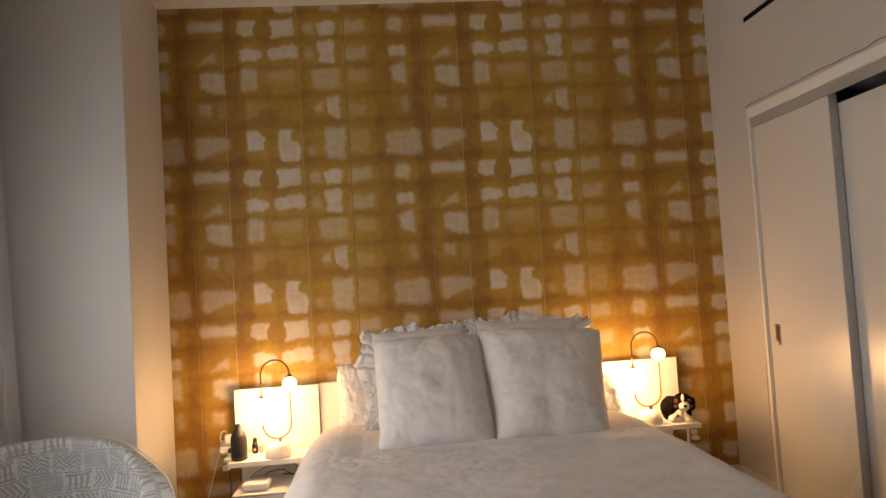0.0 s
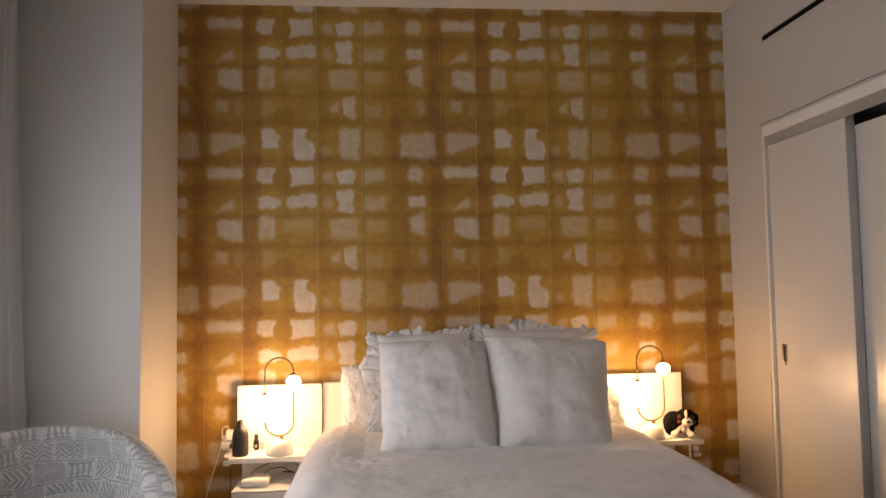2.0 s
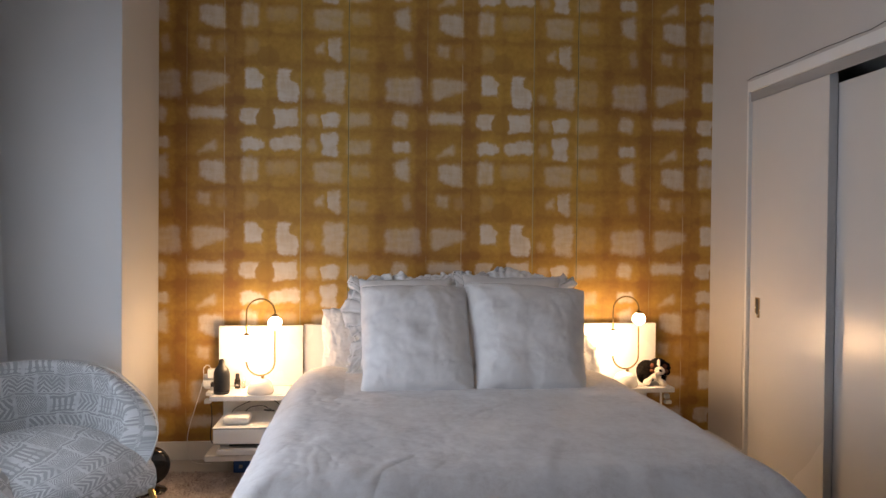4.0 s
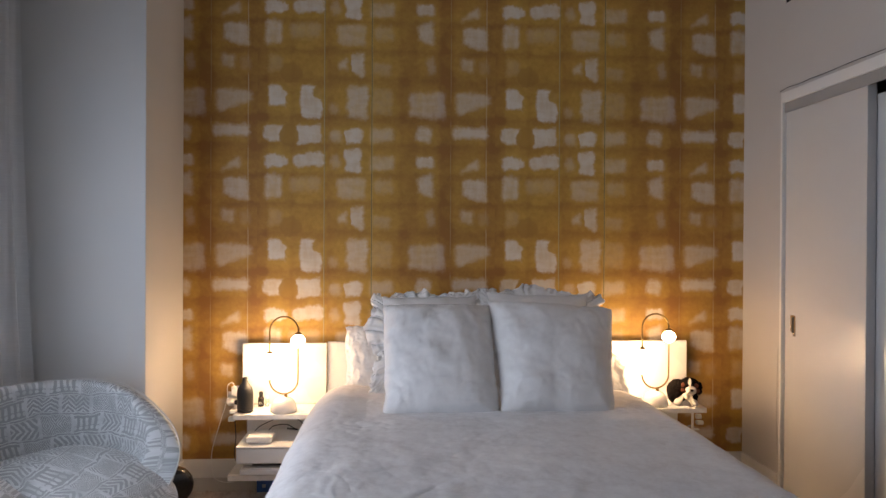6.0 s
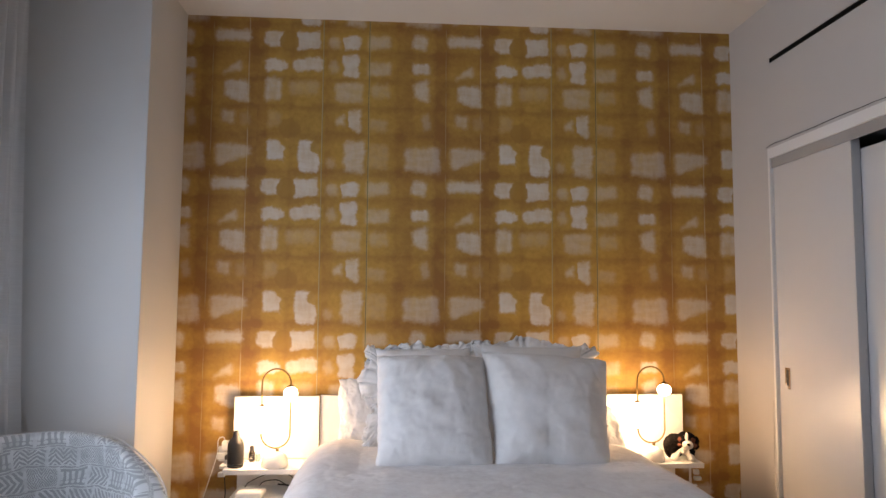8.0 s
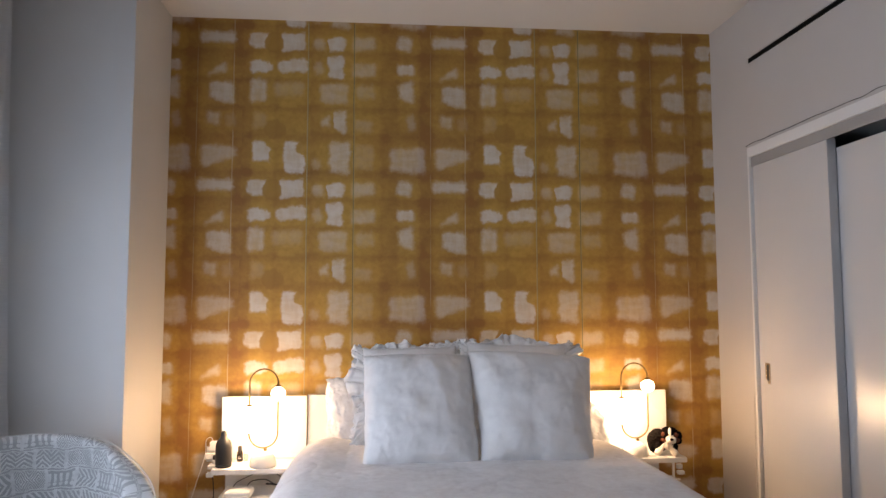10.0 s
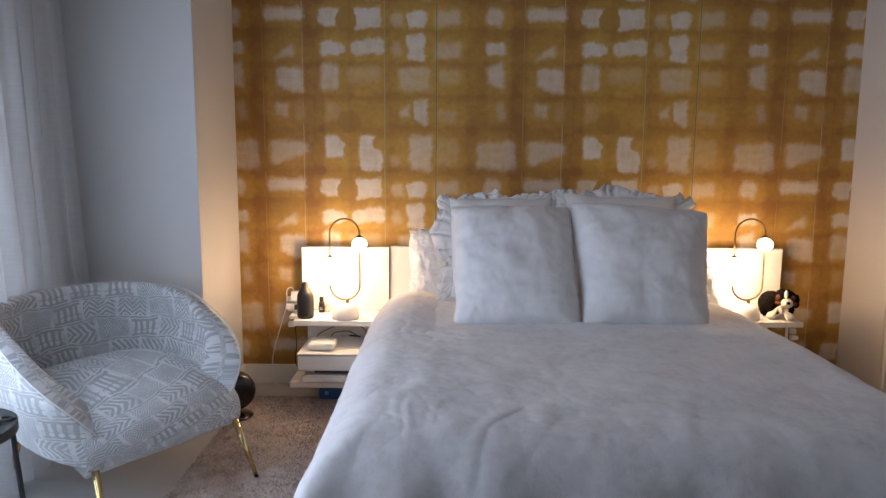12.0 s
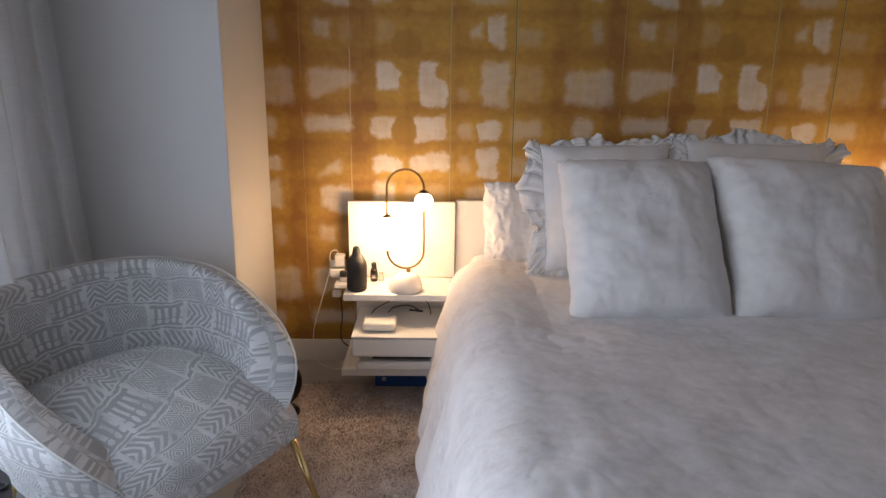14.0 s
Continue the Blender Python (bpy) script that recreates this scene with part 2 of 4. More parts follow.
def duvet_material():
    """Flattened white plush: patches brushed this way and that, some greyer, the nap's light and dark put into the
    colour, over a fine pile.
    """
    n = Nodes("white_plush_duvet")
    c = n.coords()
    w = n.noise(c, 5, 3, 0.6, True)
    bent = n.t.nodes.new("ShaderNodeVectorMath")
    bent.operation = "MULTIPLY_ADD"
    n.link(w, bent.inputs[0])
    bent.inputs[1].default_value = (0.12, 0.12, 0.12)
    n.link(c, bent.inputs[2])
    brushed, streak, pile = n.noise(bent.outputs[0], 6, 6, 0.66), n.noise(bent.outputs[0], 34, 6, 0.74), n.noise(c, 330, 2, 0.7)
    f = n.math("ADD", n.math("MULTIPLY", brushed, 0.45), n.math("ADD", n.math("MULTIPLY", streak, 0.40), n.math("MULTIPLY", pile, 0.15)))
    n.set(Base_Color=n.ramp(f, [(0.36, (0.58, 0.545, 0.535)), (0.45, (0.69, 0.66, 0.655)), (0.53, (0.755, 0.735, 0.735)), (0.66, (0.82, 0.80, 0.80))]), Roughness=0.95,
          Sheen_Weight=0.35, Sheen_Roughness=0.5, Specular_IOR_Level=0.1)
    n.bump(n.math("ADD", n.math("MULTIPLY", pile, 0.10), n.math("ADD", brushed, n.math("MULTIPLY", streak, 0.5))), 0.22, 0.008)
    return n.m


def rug_material():
    n = Nodes("shaggy_beige_rug")
    c = n.coords()
    patch, tuft, hair = n.noise(c, 7, 6, 0.75), n.noise(c, 55, 4, 0.75), n.noise(c, 260, 2)
    f = n.math("ADD", n.math("MULTIPLY", patch, 0.64), n.math("ADD", n.math("MULTIPLY", tuft, 0.24), n.math("MULTIPLY", hair, 0.12)))
    isle = n.t.nodes.new("ShaderNodeNewGeometry").outputs["Random Per Island"]
    f = n.math("ADD", f, n.math("MULTIPLY_ADD", isle, 0.09, -0.03))
    n.set(Base_Color=n.ramp(f, [(0.36, (0.23, 0.165, 0.13)), (0.46, (0.41, 0.32, 0.27)), (0.56, (0.61, 0.52, 0.47)), (0.74, (0.80, 0.72, 0.67))]), Roughness=0.95,
          Specular_IOR_Level=0.1, Sheen_Weight=0.3)
    n.bump(n.math("ADD", tuft, n.math("MULTIPLY", hair, 0.5)), 0.8, 0.015)
    return n.m


def chair_cloth():
    """Grey and off-white woven cloth: bands of blocks with zigzags, bars and dots, and stripes."""
    n = Nodes("patterned_chair_cloth")
    uv = n.coords("UV")
    x, y, _ = n.split(uv)
    x, y = n.math("MULTIPLY", x, 1.2), n.math("MULTIPLY", y, 1.2)
    slow = n.split(n.noise(uv, 7, 2, 0.5, True))
    x, y = n.math("ADD", x, n.math("MULTIPLY", slow[0], 0.05)), n.math("ADD", y, n.math("MULTIPLY", slow[1], 0.06))
    wob = n.split(n.noise(uv, 45, 2, 0.5, True))
    x = n.math("ADD", x, n.math("MULTIPLY_ADD", wob[0], 0.010, -0.005))
    y = n.math("ADD", y, n.math("MULTIPLY_ADD", wob[1], 0.010, -0.005))
    # rows 0.105 m high, shifted, with blocks 0.165 m wide
    r = n.math("FLOOR", n.math("DIVIDE", y, 0.105))
    fy = n.math("FRACT", n.math("DIVIDE", y, 0.105))
    sx = n.math("ADD", n.math("DIVIDE", x, 0.165), n.math("MULTIPLY", r, 0.37))
    b, fx = n.math("FLOOR", sx), n.math("FRACT", sx)
    wn_ = n.t.nodes.new("ShaderNodeTexWhiteNoise")
    wn_.noise_dimensions = "2D"
    n.link(n.join(b, r, 0.0), wn_.inputs["Vector"])
    pick = wn_.outputs["Value"]
    def tri(v, k):
        return n.math("ABSOLUTE", n.math("MULTIPLY_ADD", n.math("FRACT", n.math("MULTIPLY", v, k)), 2.0, -1.0))
    # upright zigzag
    zig = n.math("FRACT", n.math("MULTIPLY", n.math("ADD", fx, n.math("MULTIPLY", tri(fy, 1.0), 0.34)), 5.0))
    zig = n.step(n.math("ABSOLUTE", n.math("SUBTRACT", zig, 0.5)), 0.25, 0.32)
    # bars with round ends
    cell = n.math("SUBTRACT", n.math("FRACT", n.math("MULTIPLY", fx, 5.0)), 0.5)
    bar = n.step(n.math("ABSOLUTE", cell), 0.2, 0.28, 1.0, 0.0)
    bar = n.math("MULTIPLY", bar, n.step(n.math("ABSOLUTE", n.math("SUBTRACT", fy, 0.6)), 0.18, 0.22, 1.0, 0.0))
    dy = n.math("MULTIPLY", n.math("SUBTRACT", fy, 0.27), 3.2)
    dot = n.step(n.math("SQRT", n.math("ADD", n.math("MULTIPLY", cell, cell), n.math("MULTIPLY", dy, dy))), 0.28, 0.36, 1.0, 0.0)
    bars = n.math("MAXIMUM", bar, dot)
    # stripes and lying zigzag
    lie = n.math("FRACT", n.math("MULTIPLY", n.math("ADD", fy, n.math("MULTIPLY", tri(fx, 2.0), 0.35)), 4.5))
    lie = n.step(n.math("ABSOLUTE", n.math("SUBTRACT", lie, 0.5)), 0.25, 0.32)
    gem = n.math("ADD", n.math("MULTIPLY", n.math("ABSOLUTE", n.math("SUBTRACT", n.math("FRACT", n.math("MULTIPLY", fx, 2.0)), 0.5)), 3.4), n.math("MULTIPLY", n.math("ABSOLUTE", n.math("SUBTRACT", fy, 0.5)), 3.4))
    gem = n.step(n.math("ABSOLUTE", n.math("SUBTRACT", n.math("FRACT", n.math("MULTIPLY", gem, 2.0)), 0.5)), 0.24, 0.31)
    a = n.mix(n.step(pick, 0.28, 0.29), zig, bars)
    a = n.mix(n.step(pick, 0.52, 0.53), a, gem)
    pat = n.split(n.mix(n.step(pick, 0.78, 0.79), a, lie))[0]
    # light borders of rows and blocks
    edge = n.step(n.math("ABSOLUTE", n.math("SUBTRACT", fy, 0.5)), 0.40, 0.42)
    edge2 = n.step(n.math("ABSOLUTE", n.math("SUBTRACT", fy, 0.5)), 0.455, 0.47)
    side = n.step(n.math("ABSOLUTE", n.math("SUBTRACT", fx, 0.5)), 0.44, 0.45)
    pat = n.math("MAXIMUM", n.math("MULTIPLY", pat, n.math("SUBTRACT", 1.0, edge)), n.math("MAXIMUM", n.math("SUBTRACT", edge, edge2), side))
    worn = n.noise(uv, 14, 4, 0.65)
    pat = n.math("MULTIPLY", pat, n.step(worn, 0.3, 0.6, 0.35, 1.0))
    weave = n.noise(uv, 700, 1)
    col = n.mix(pat, (0.36, 0.375, 0.38), (0.66, 0.675, 0.68))
    n.set(Base_Color=n.mix(n.math("MULTIPLY", weave, 0.2), col, (0.25, 0.25, 0.25)), Roughness=n.step(pat, 0.0, 1.0, 0.75, 0.48), Sheen_Weight=0.2, Specular_IOR_Level=0.35)
    n.bump(n.math("ADD", pat, n.math("MULTIPLY", weave, 0.5)), 0.25, 0.002)
    return n.m


def curtain_material():
    """Sheer woven voile: lets light through, with fine slubs across."""
    n = Nodes("sheer_white_voile")
    x, y, z = n.split(n.coords())
    slub = n.noise(n.join(n.math("MULTIPLY", x, 6.0), n.math("MULTIPLY", y, 6.0), n.math("MULTIPLY", z, 120.0)), 2.0, 3)
    n.set(Base_Color=n.mix(slub, (0.62, 0.62, 0.62), (0.85, 0.85, 0.85)), Roughness=0.9, Specular_IOR_Level=0.1)
    n.bump(slub, 0.25, 0.004)
    tr, mx, tp, mx2 = [n.t.nodes.new("ShaderNode" + k) for k in ("BsdfTranslucent", "MixShader", "BsdfTransparent", "MixShader")]
    tr.inputs["Color"].default_value = (0.8, 0.8, 0.8, 1)
    out = n.t.nodes["Material Output"]
    mx.inputs[0].default_value, mx2.inputs[0].default_value = 0.3, 0.12
    n.t.links.new(n.bsdf.outputs[0], mx.inputs[1])
    n.t.links.new(tr.outputs[0], mx.inputs[2])
    n.t.links.new(mx.outputs[0], mx2.inputs[1])
    n.t.links.new(tp.outputs[0], mx2.inputs[2])
    n.t.links.new(mx2.outputs[0], out.inputs["Surface"])
    return n.m


def glow_material(name, colour, strength):
    n = Nodes(name)
    return n.set(Base_Color=(0.9, 0.88, 0.84), Roughness=0.25, Emission_Color=colour, Emission_Strength=strength)


M = dict(
    wall=plain("pale_grey_wall_paint", (0.62, 0.615, 0.605), 0.6, vary=0.02, scale=1.2, grain=300),
    # the same wall paint, darkened and warmed to imitate the closet wall's shade
    wall_east=plain("shade_darkened_wall_paint", (0.55, 0.53, 0.515), 0.6, vary=0.02, scale=1.2, grain=300),
    # dark colour for the unseen rear wall, only to cut bounced light
    wall_south=plain("dark_low_bounce_paint", (0.16, 0.148, 0.135), 0.6, vary=0.03, scale=1.2, grain=300),
    ceil=plain("white_ceiling_paint", (0.70, 0.69, 0.67), 0.75, vary=0.02, scale=0.9, grain=250),
    trim=plain("white_trim_paint", (0.78, 0.775, 0.76), 0.38, vary=0.02, grain=200),
    door=plain("satin_white_door", (0.62, 0.61, 0.60), 0.27, vary=0.006, scale=0.4, grain=350, relief=0.02),
    track=plain("grey_door_track", (0.36, 0.35, 0.34), 0.45, vary=0.04),
    # the white door's edge, with its cool daylight tone put into the grey
    door_edge=plain("cool_grey_door_edge", (0.55, 0.555, 0.56), 0.5, 0.0, vary=0.03),
    dark=plain("dark_recess", (0.012, 0.011, 0.010), 0.6, vary=0.05),
    steel=plain("brushed_steel", (0.62, 0.61, 0.60), 0.28, 1.0, vary=0.04),
    floor=plain("pale_smooth_floor", (0.46, 0.445, 0.425), 0.32, vary=0.05, scale=2.2, grain=60, relief=0.04),
    paper=wallpaper_material(),
    rug=rug_material(),
    fur=fur_material("white_faux_fur", (0.86, 0.845, 0.835)),
    duvet=duvet_material(),
    duvet_pile=fur_material("white_plush_pile", (0.80, 0.785, 0.78)),
    linen=plain("white_linen", (0.85, 0.84, 0.83), 0.85, vary=0.04, scale=9, grain=500, relief=0.2, Sheen_Weight=0.2),
    base=plain("grey_bed_cloth", (0.55, 0.545, 0.54), 0.9, vary=0.05, grain=600, relief=0.25),
    lacquer=plain("white_lacquer", (0.80, 0.79, 0.77), 0.28, vary=0.015, grain=250, relief=0.03),
    brass=plain("aged_brass", (0.22, 0.145, 0.055), 0.42, 1.0, vary=0.08),
    gold=plain("polished_gold_legs", (0.72, 0.54, 0.24), 0.2, 1.0, vary=0.05),
    marble=plain("white_marble", (0.78, 0.76, 0.73), 0.2, vary=0.06, scale=14, relief=0.0),
    glow=glow_material("lit_opal_glass", (1.0, 0.68, 0.36), 48.0),
    glow_small=glow_material("lit_small_opal_glass", (1.0, 0.68, 0.385), 28.0),
    black=plain("matt_black", (0.014, 0.014, 0.015), 0.55, vary=0.1),
    gloss=plain("glossy_black", (0.01, 0.01, 0.011), 0.2, vary=0.1),
    plastic=plain("white_plastic", (0.76, 0.76, 0.75), 0.35, vary=0.02, relief=0.03),
    grey=plain("light_grey_plastic", (0.5, 0.5, 0.5), 0.4, vary=0.03),
    blue=plain("blue_card", (0.02, 0.10, 0.34), 0.5, vary=0.08),
    cloth=chair_cloth(),
    piping=plain("off_white_piping", (0.56, 0.56, 0.55), 0.8, vary=0.03, grain=700),
    curtain=curtain_material(),
    amber=plain("dark_bottle_glass", (0.02, 0.012, 0.008), 0.12, vary=0.05, relief=0.0),
    paper_white=plain("paper_label", (0.7, 0.69, 0.66), 0.7, vary=0.03),
    dog_black=plain("black_plush", (0.008, 0.0065, 0.006), 1.0, vary=0.2, grain=300, relief=0.3, Specular_IOR_Level=0.05),
    dog_white=plain("white_plush", (0.78, 0.74, 0.68), 0.95, vary=0.06, grain=300, relief=0.6),
    dog_brown=plain("brown_plush", (0.13, 0.04, 0.018), 0.95, vary=0.15, grain=300, relief=0.6),
    stone=plain("table_marble", (0.74, 0.74, 0.74), 0.18, vary=0.1, scale=8, relief=0.0),
)
pane_nodes = Nodes("window_glass")
M["glass"] = pane_nodes.set(Base_Color=(1, 1, 1), Roughness=0.02, Transmission_Weight=1.0, IOR=1.45)
clear_nodes = Nodes("clear_bottle_glass")
M["clear"] = clear_nodes.set(Base_Color=(0.9, 0.85, 0.8), Roughness=0.05, Transmission_Weight=0.8, IOR=1.45)

# ---- mesh helpers ----


def mesh_object(name, bm, material, smooth=False):
    bmesh.ops.recalc_face_normals(bm, faces=bm.faces)
    me = bpy.data.meshes.new(name)
    bm.to_mesh(me)
    bm.free()
    for m in material if isinstance(material, (list, tuple)) else [material]:
        me.materials.append(m)
    if smooth:
        me.polygons.foreach_set("use_smooth", [True] * len(me.polygons))
    return new(name, me)


def part(name, bm, material, parent, label="", smooth=False):
    """One mesh, made in world coordinates, under a thing or one of its parts."""
    root = parent
    while root.parent:
        root = root.parent
    bm.transform(root.matrix_basis.inverted())
    ob = mesh_object(name, bm, material, smooth)
    ob.parent = parent
    return tagged(ob, label)


def thing(name, at, label, category, group=""):
    ob = new(name)
    ob.empty_display_size = 0.05
    ob.matrix_basis = at if isinstance(at, Matrix) else Matrix.Translation(at)
    return tagged(ob, label, category, group)


def structure(name, bm, material, label="", category="", smooth=False):
    return tagged(mesh_object(name, bm, material, smooth), label, category, "", "structure")


def box(bm, lo, hi, bevel=0.0, segments=2):
    c, s = [(a + b) / 2 for a, b in zip(lo, hi)], [abs(b - a) for a, b in zip(lo, hi)]
    made = bmesh.ops.create_cube(bm, size=1.0, matrix=Matrix.Translation(c) @ Matrix.Diagonal((*s, 1)))["verts"]
    if bevel:
        edges = list({e for v in made for e in v.link_edges})
        bmesh.ops.bevel(bm, geom=edges, offset=min(bevel, min(s) * 0.45), segments=segments, affect="EDGES", profile=0.5)
    return bm


def boxes(*spans, bevel=0.0, segments=2):
    bm = bmesh.new()
    for lo, hi in spans:
        box(bm, lo, hi, bevel, segments)
    return bm


def grid_faces(bm, rows, closed=False):
    """Faces between rows of vertices."""
    for a, b in zip(rows, rows[1:]):
        k = len(a)
        for i in range(k if closed else k - 1):
            j = (i + 1) % k
            bm.faces.new((a[i], a[j], b[j], b[i]))


def lathe(profile, at, segments=40, bm=None):
    """A solid turned about an upright axis; profile: radius, height."""
    bm = bm or bmesh.new()
    rows = [[bm.verts.new((at[0] + r * math.cos(2 * math.pi * i / segments), at[1] + r * math.sin(2 * math.pi * i / segments), at[2] + h)) for i in range(segments)]
            for r, h in profile]
    grid_faces(bm, rows, True)
    bm.faces.new(rows[0])
    bm.faces.new(rows[-1])
    return bm


def tube(points, radius, segments=10, bm=None, closed=False):
    """A round rod along points; radius: one number or one for each point."""
    bm = bm or bmesh.new()
    pts = [Vector(p) for p in points]
    radii = radius if isinstance(radius, (list, tuple)) else [radius] * len(pts)
    rows, side = [], None
    for i, p in enumerate(pts):
        if closed:
            d = (pts[(i + 1) % len(pts)] - pts[i - 1]).normalized()
        else:
            d = (pts[min(i + 1, len(pts) - 1)] - pts[max(i - 1, 0)]).normalized()
        if side is None:
            side = d.orthogonal().normalized()
        side = (side - d * side.dot(d)).normalized()
        up = d.cross(side)
        rows.append([bm.verts.new(p + radii[i] * (math.cos(a) * side + math.sin(a) * up)) for a in (2 * math.pi * k / segments for k in range(segments))])
    if closed:
        grid_faces(bm, rows + [rows[0]], True)
    else:
        grid_faces(bm, rows, True)
        bm.faces.new(rows[0])
        bm.faces.new(rows[-1])
    return bm


def bend(points, steps=8):
    """A smooth line through a few points."""
    p = [Vector(q) for q in points]
    p = [2 * p[0] - p[1]] + p + [2 * p[-1] - p[-2]]
    line = []
    for a, b, c, d in zip(p, p[1:], p[2:], p[3:]):
        for i in range(steps):
            t = i / steps
            line.append(0.5 * (2 * b + (c - a) * t + (2 * a - 5 * b + 4 * c - d) * t * t + (3 * b - a - 3 * c + d) * t ** 3))
    return line + [p[-2]]


def ball(centre, radius, bm=None, detail=3, stretch=(1, 1, 1), turn=(0, 0, 0), index=0):
    bm = bm or bmesh.new()
    m = Matrix.Translation(centre) @ pose(0, 0, 0, *turn) @ Matrix.Diagonal((*[radius * s for s in stretch], 1))
    for v in bmesh.ops.create_icosphere(bm, subdivisions=detail, radius=1.0, matrix=m)["verts"]:
        for f in v.link_faces:
            f.material_index = index
    return bm


# ---- the room ----
T = 0.12
structure("floor", boxes(((WEST - 0.3, SOUTH - T, FLOOR - 0.1), (W + 0.9, T, FLOOR))), M["floor"], "pale smooth beige floor", "floor")
structure("ceiling", boxes(((WEST - 0.3, SOUTH - T, CEIL), (W + 0.9, T, CEIL + 0.1))), M["ceil"], "plain white painted ceiling", "ceiling")
structure("wall_north", boxes(((0, 0, FLOOR), (W, T, CEIL))), M["paper"], "feature wall papered in ochre and white watercolour plaid", "wall")
structure("wall_column", boxes(((WEST, -0.6, FLOOR), (0, T, CEIL)), bevel=0.004), M["wall"], "white painted wall projection beside the papered wall", "wall")
# out of view; added dark so that less light bounces into the room
structure("wall_south", boxes(((WEST - T, SOUTH - T, FLOOR), (W + 0.9, SOUTH, CEIL))), M["wall_south"], "unseen rear wall, painted dark to cut bounced light", "wall")
# window wall: a wide opening from knee height
WY0, WY1, WZ0, WZ1 = -3.3, -1.2, 0.2, 2.0
structure("wall_west", boxes(((WEST - T, SOUTH, FLOOR), (WEST, WY0, CEIL)), ((WEST - T, WY1, FLOOR), (WEST, T, CEIL)),
                             ((WEST - T, WY0, FLOOR), (WEST, WY1, WZ0)), ((WEST - T, WY0, WZ1), (WEST, WY1, CEIL))), M["wall"], "white window wall", "wall")
window = tagged(new("window_1"), "wide white-framed window behind sheer curtains", "window", "", "structure")
fx0, fx1 = WEST - 0.09, WEST - 0.04
part("window_frame", boxes(((fx0, WY0, WZ0), (fx1, WY0 + 0.05, WZ1)), ((fx0, WY1 - 0.05, WZ0), (fx1, WY1, WZ1)),
                           ((fx0, WY0 + 0.05, WZ0), (fx1, WY1 - 0.05, WZ0 + 0.05)), ((fx0, WY0 + 0.05, WZ1 - 0.05), (fx1, WY1 - 0.05, WZ1)),
                           ((fx0, -2.28, WZ0 + 0.05), (fx1, -2.22, WZ1 - 0.05)), bevel=0.004), M["trim"], window)
for a, b in ((WY0 + 0.05, -2.28), (-2.22, WY1 - 0.05)):
    pane = part("pane", boxes(((fx0 + 0.015, a, WZ0 + 0.05), (fx0 + 0.021, b, WZ1 - 0.05))), M["glass"], window)
    pane.visible_shadow = False
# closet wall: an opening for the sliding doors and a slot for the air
CY0, CY1, CZ1 = -3.2, -0.434, 2.127
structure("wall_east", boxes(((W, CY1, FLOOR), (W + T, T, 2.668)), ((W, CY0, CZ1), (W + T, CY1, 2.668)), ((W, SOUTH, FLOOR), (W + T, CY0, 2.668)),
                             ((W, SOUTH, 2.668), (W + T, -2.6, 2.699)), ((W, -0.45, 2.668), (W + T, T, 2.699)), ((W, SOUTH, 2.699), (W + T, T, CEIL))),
          M["wall_east"], "white closet wall, its shade painted in as darker grey", "wall")
structure("closet_wall", boxes(((W + 0.78, SOUTH, FLOOR), (W + 0.9, T, CEIL)), ((W + T, CY1, FLOOR), (W + 0.78, CY1 + 0.1, CZ1)), ((W + T, CY0 - 0.1, FLOOR), (W + 0.78, CY0, CZ1)),
                               ((W + T, CY0, CZ1), (W + 0.78, CY1, CZ1 + 0.05))), M["wall"], "white closet interior", "wall")
vent = thing("air_slot", (W, -1.5, 2.68), "long narrow black air slot set high in the white wall", "vent")
part("backing", boxes(((W + 0.07, -2.6, 2.66), (W + 0.08, -0.45, 2.71))), M["dark"], vent)
part("liner", boxes(((W + 0.004, -2.6, 2.668), (W + 0.07, -0.45, 2.6705)), ((W + 0.004, -2.6, 2.6965), (W + 0.07, -0.45, 2.699)), ((W + 0.004, -0.4525, 2.6705), (W + 0.07, -0.45, 2.6965))), M["dark"], vent)
# baseboards
structure("baseboard", boxes(((0.0, -0.014, FLOOR), (W, 0, 0.088)), bevel=0.003), M["trim"], "low white painted baseboard", "baseboard")
structure("baseboard_east", boxes(((W - 0.014, -0.414, FLOOR), (W, -0.015, 0.088)), bevel=0.003), M["trim"], "low white painted baseboard", "baseboard")
structure("baseboard_column", boxes(((WEST + 0.2, -0.614, FLOOR), (0.014, -0.6, 0.088)), ((0, -0.6, FLOOR), (0.014, -0.015, 0.088)), bevel=0.003), M["trim"], "low white painted baseboard", "baseboard")

# ---- sliding closet doors ----
structure("trim_closet", boxes(((W - 0.006, CY1 - 0.002, FLOOR), (W + 0.02, CY1 + 0.016, 2.184)), ((W - 0.006, CY0, CZ1), (W + 0.02, CY1 - 0.002, 2.184)), bevel=0.002),
          M["trim"], "white door trim with cracked caulk above it", "trim")
crack = [(W - 0.004, CY1 + 0.03 - 0.09 * i, 2.196 + 0.012 * abs(math.sin(i * 1.7)) * (0.4 + 0.6 * ((i * 7) % 5) / 5)) for i in range(20)]
structure("caulk_crack", tube(bend(crack, 3), 0.0016, 5), M["dark"], "thin dark crack in the caulk over the trim", "crack")
structure("caulk_crack_side", tube(bend([(W - 0.002, CY1 + 0.034, 0.2), (W - 0.002, CY1 + 0.042, 0.42), (W - 0.002, CY1 + 0.04, 0.6), (W - 0.002, CY1 + 0.034, 0.78)], 5), 0.0013, 5), M["track"],
          "thin crack beside the door trim", "crack")
# added grey strip that stands in for the shadow in the door gap
structure("gap_shade_strip", boxes(((W + 0.062, CY1 - 0.018, FLOOR), (W + 0.067, CY1 - 0.0005, 2.07))), M["track"], "grey strip imitating shade in the gap beside the door", "jamb")
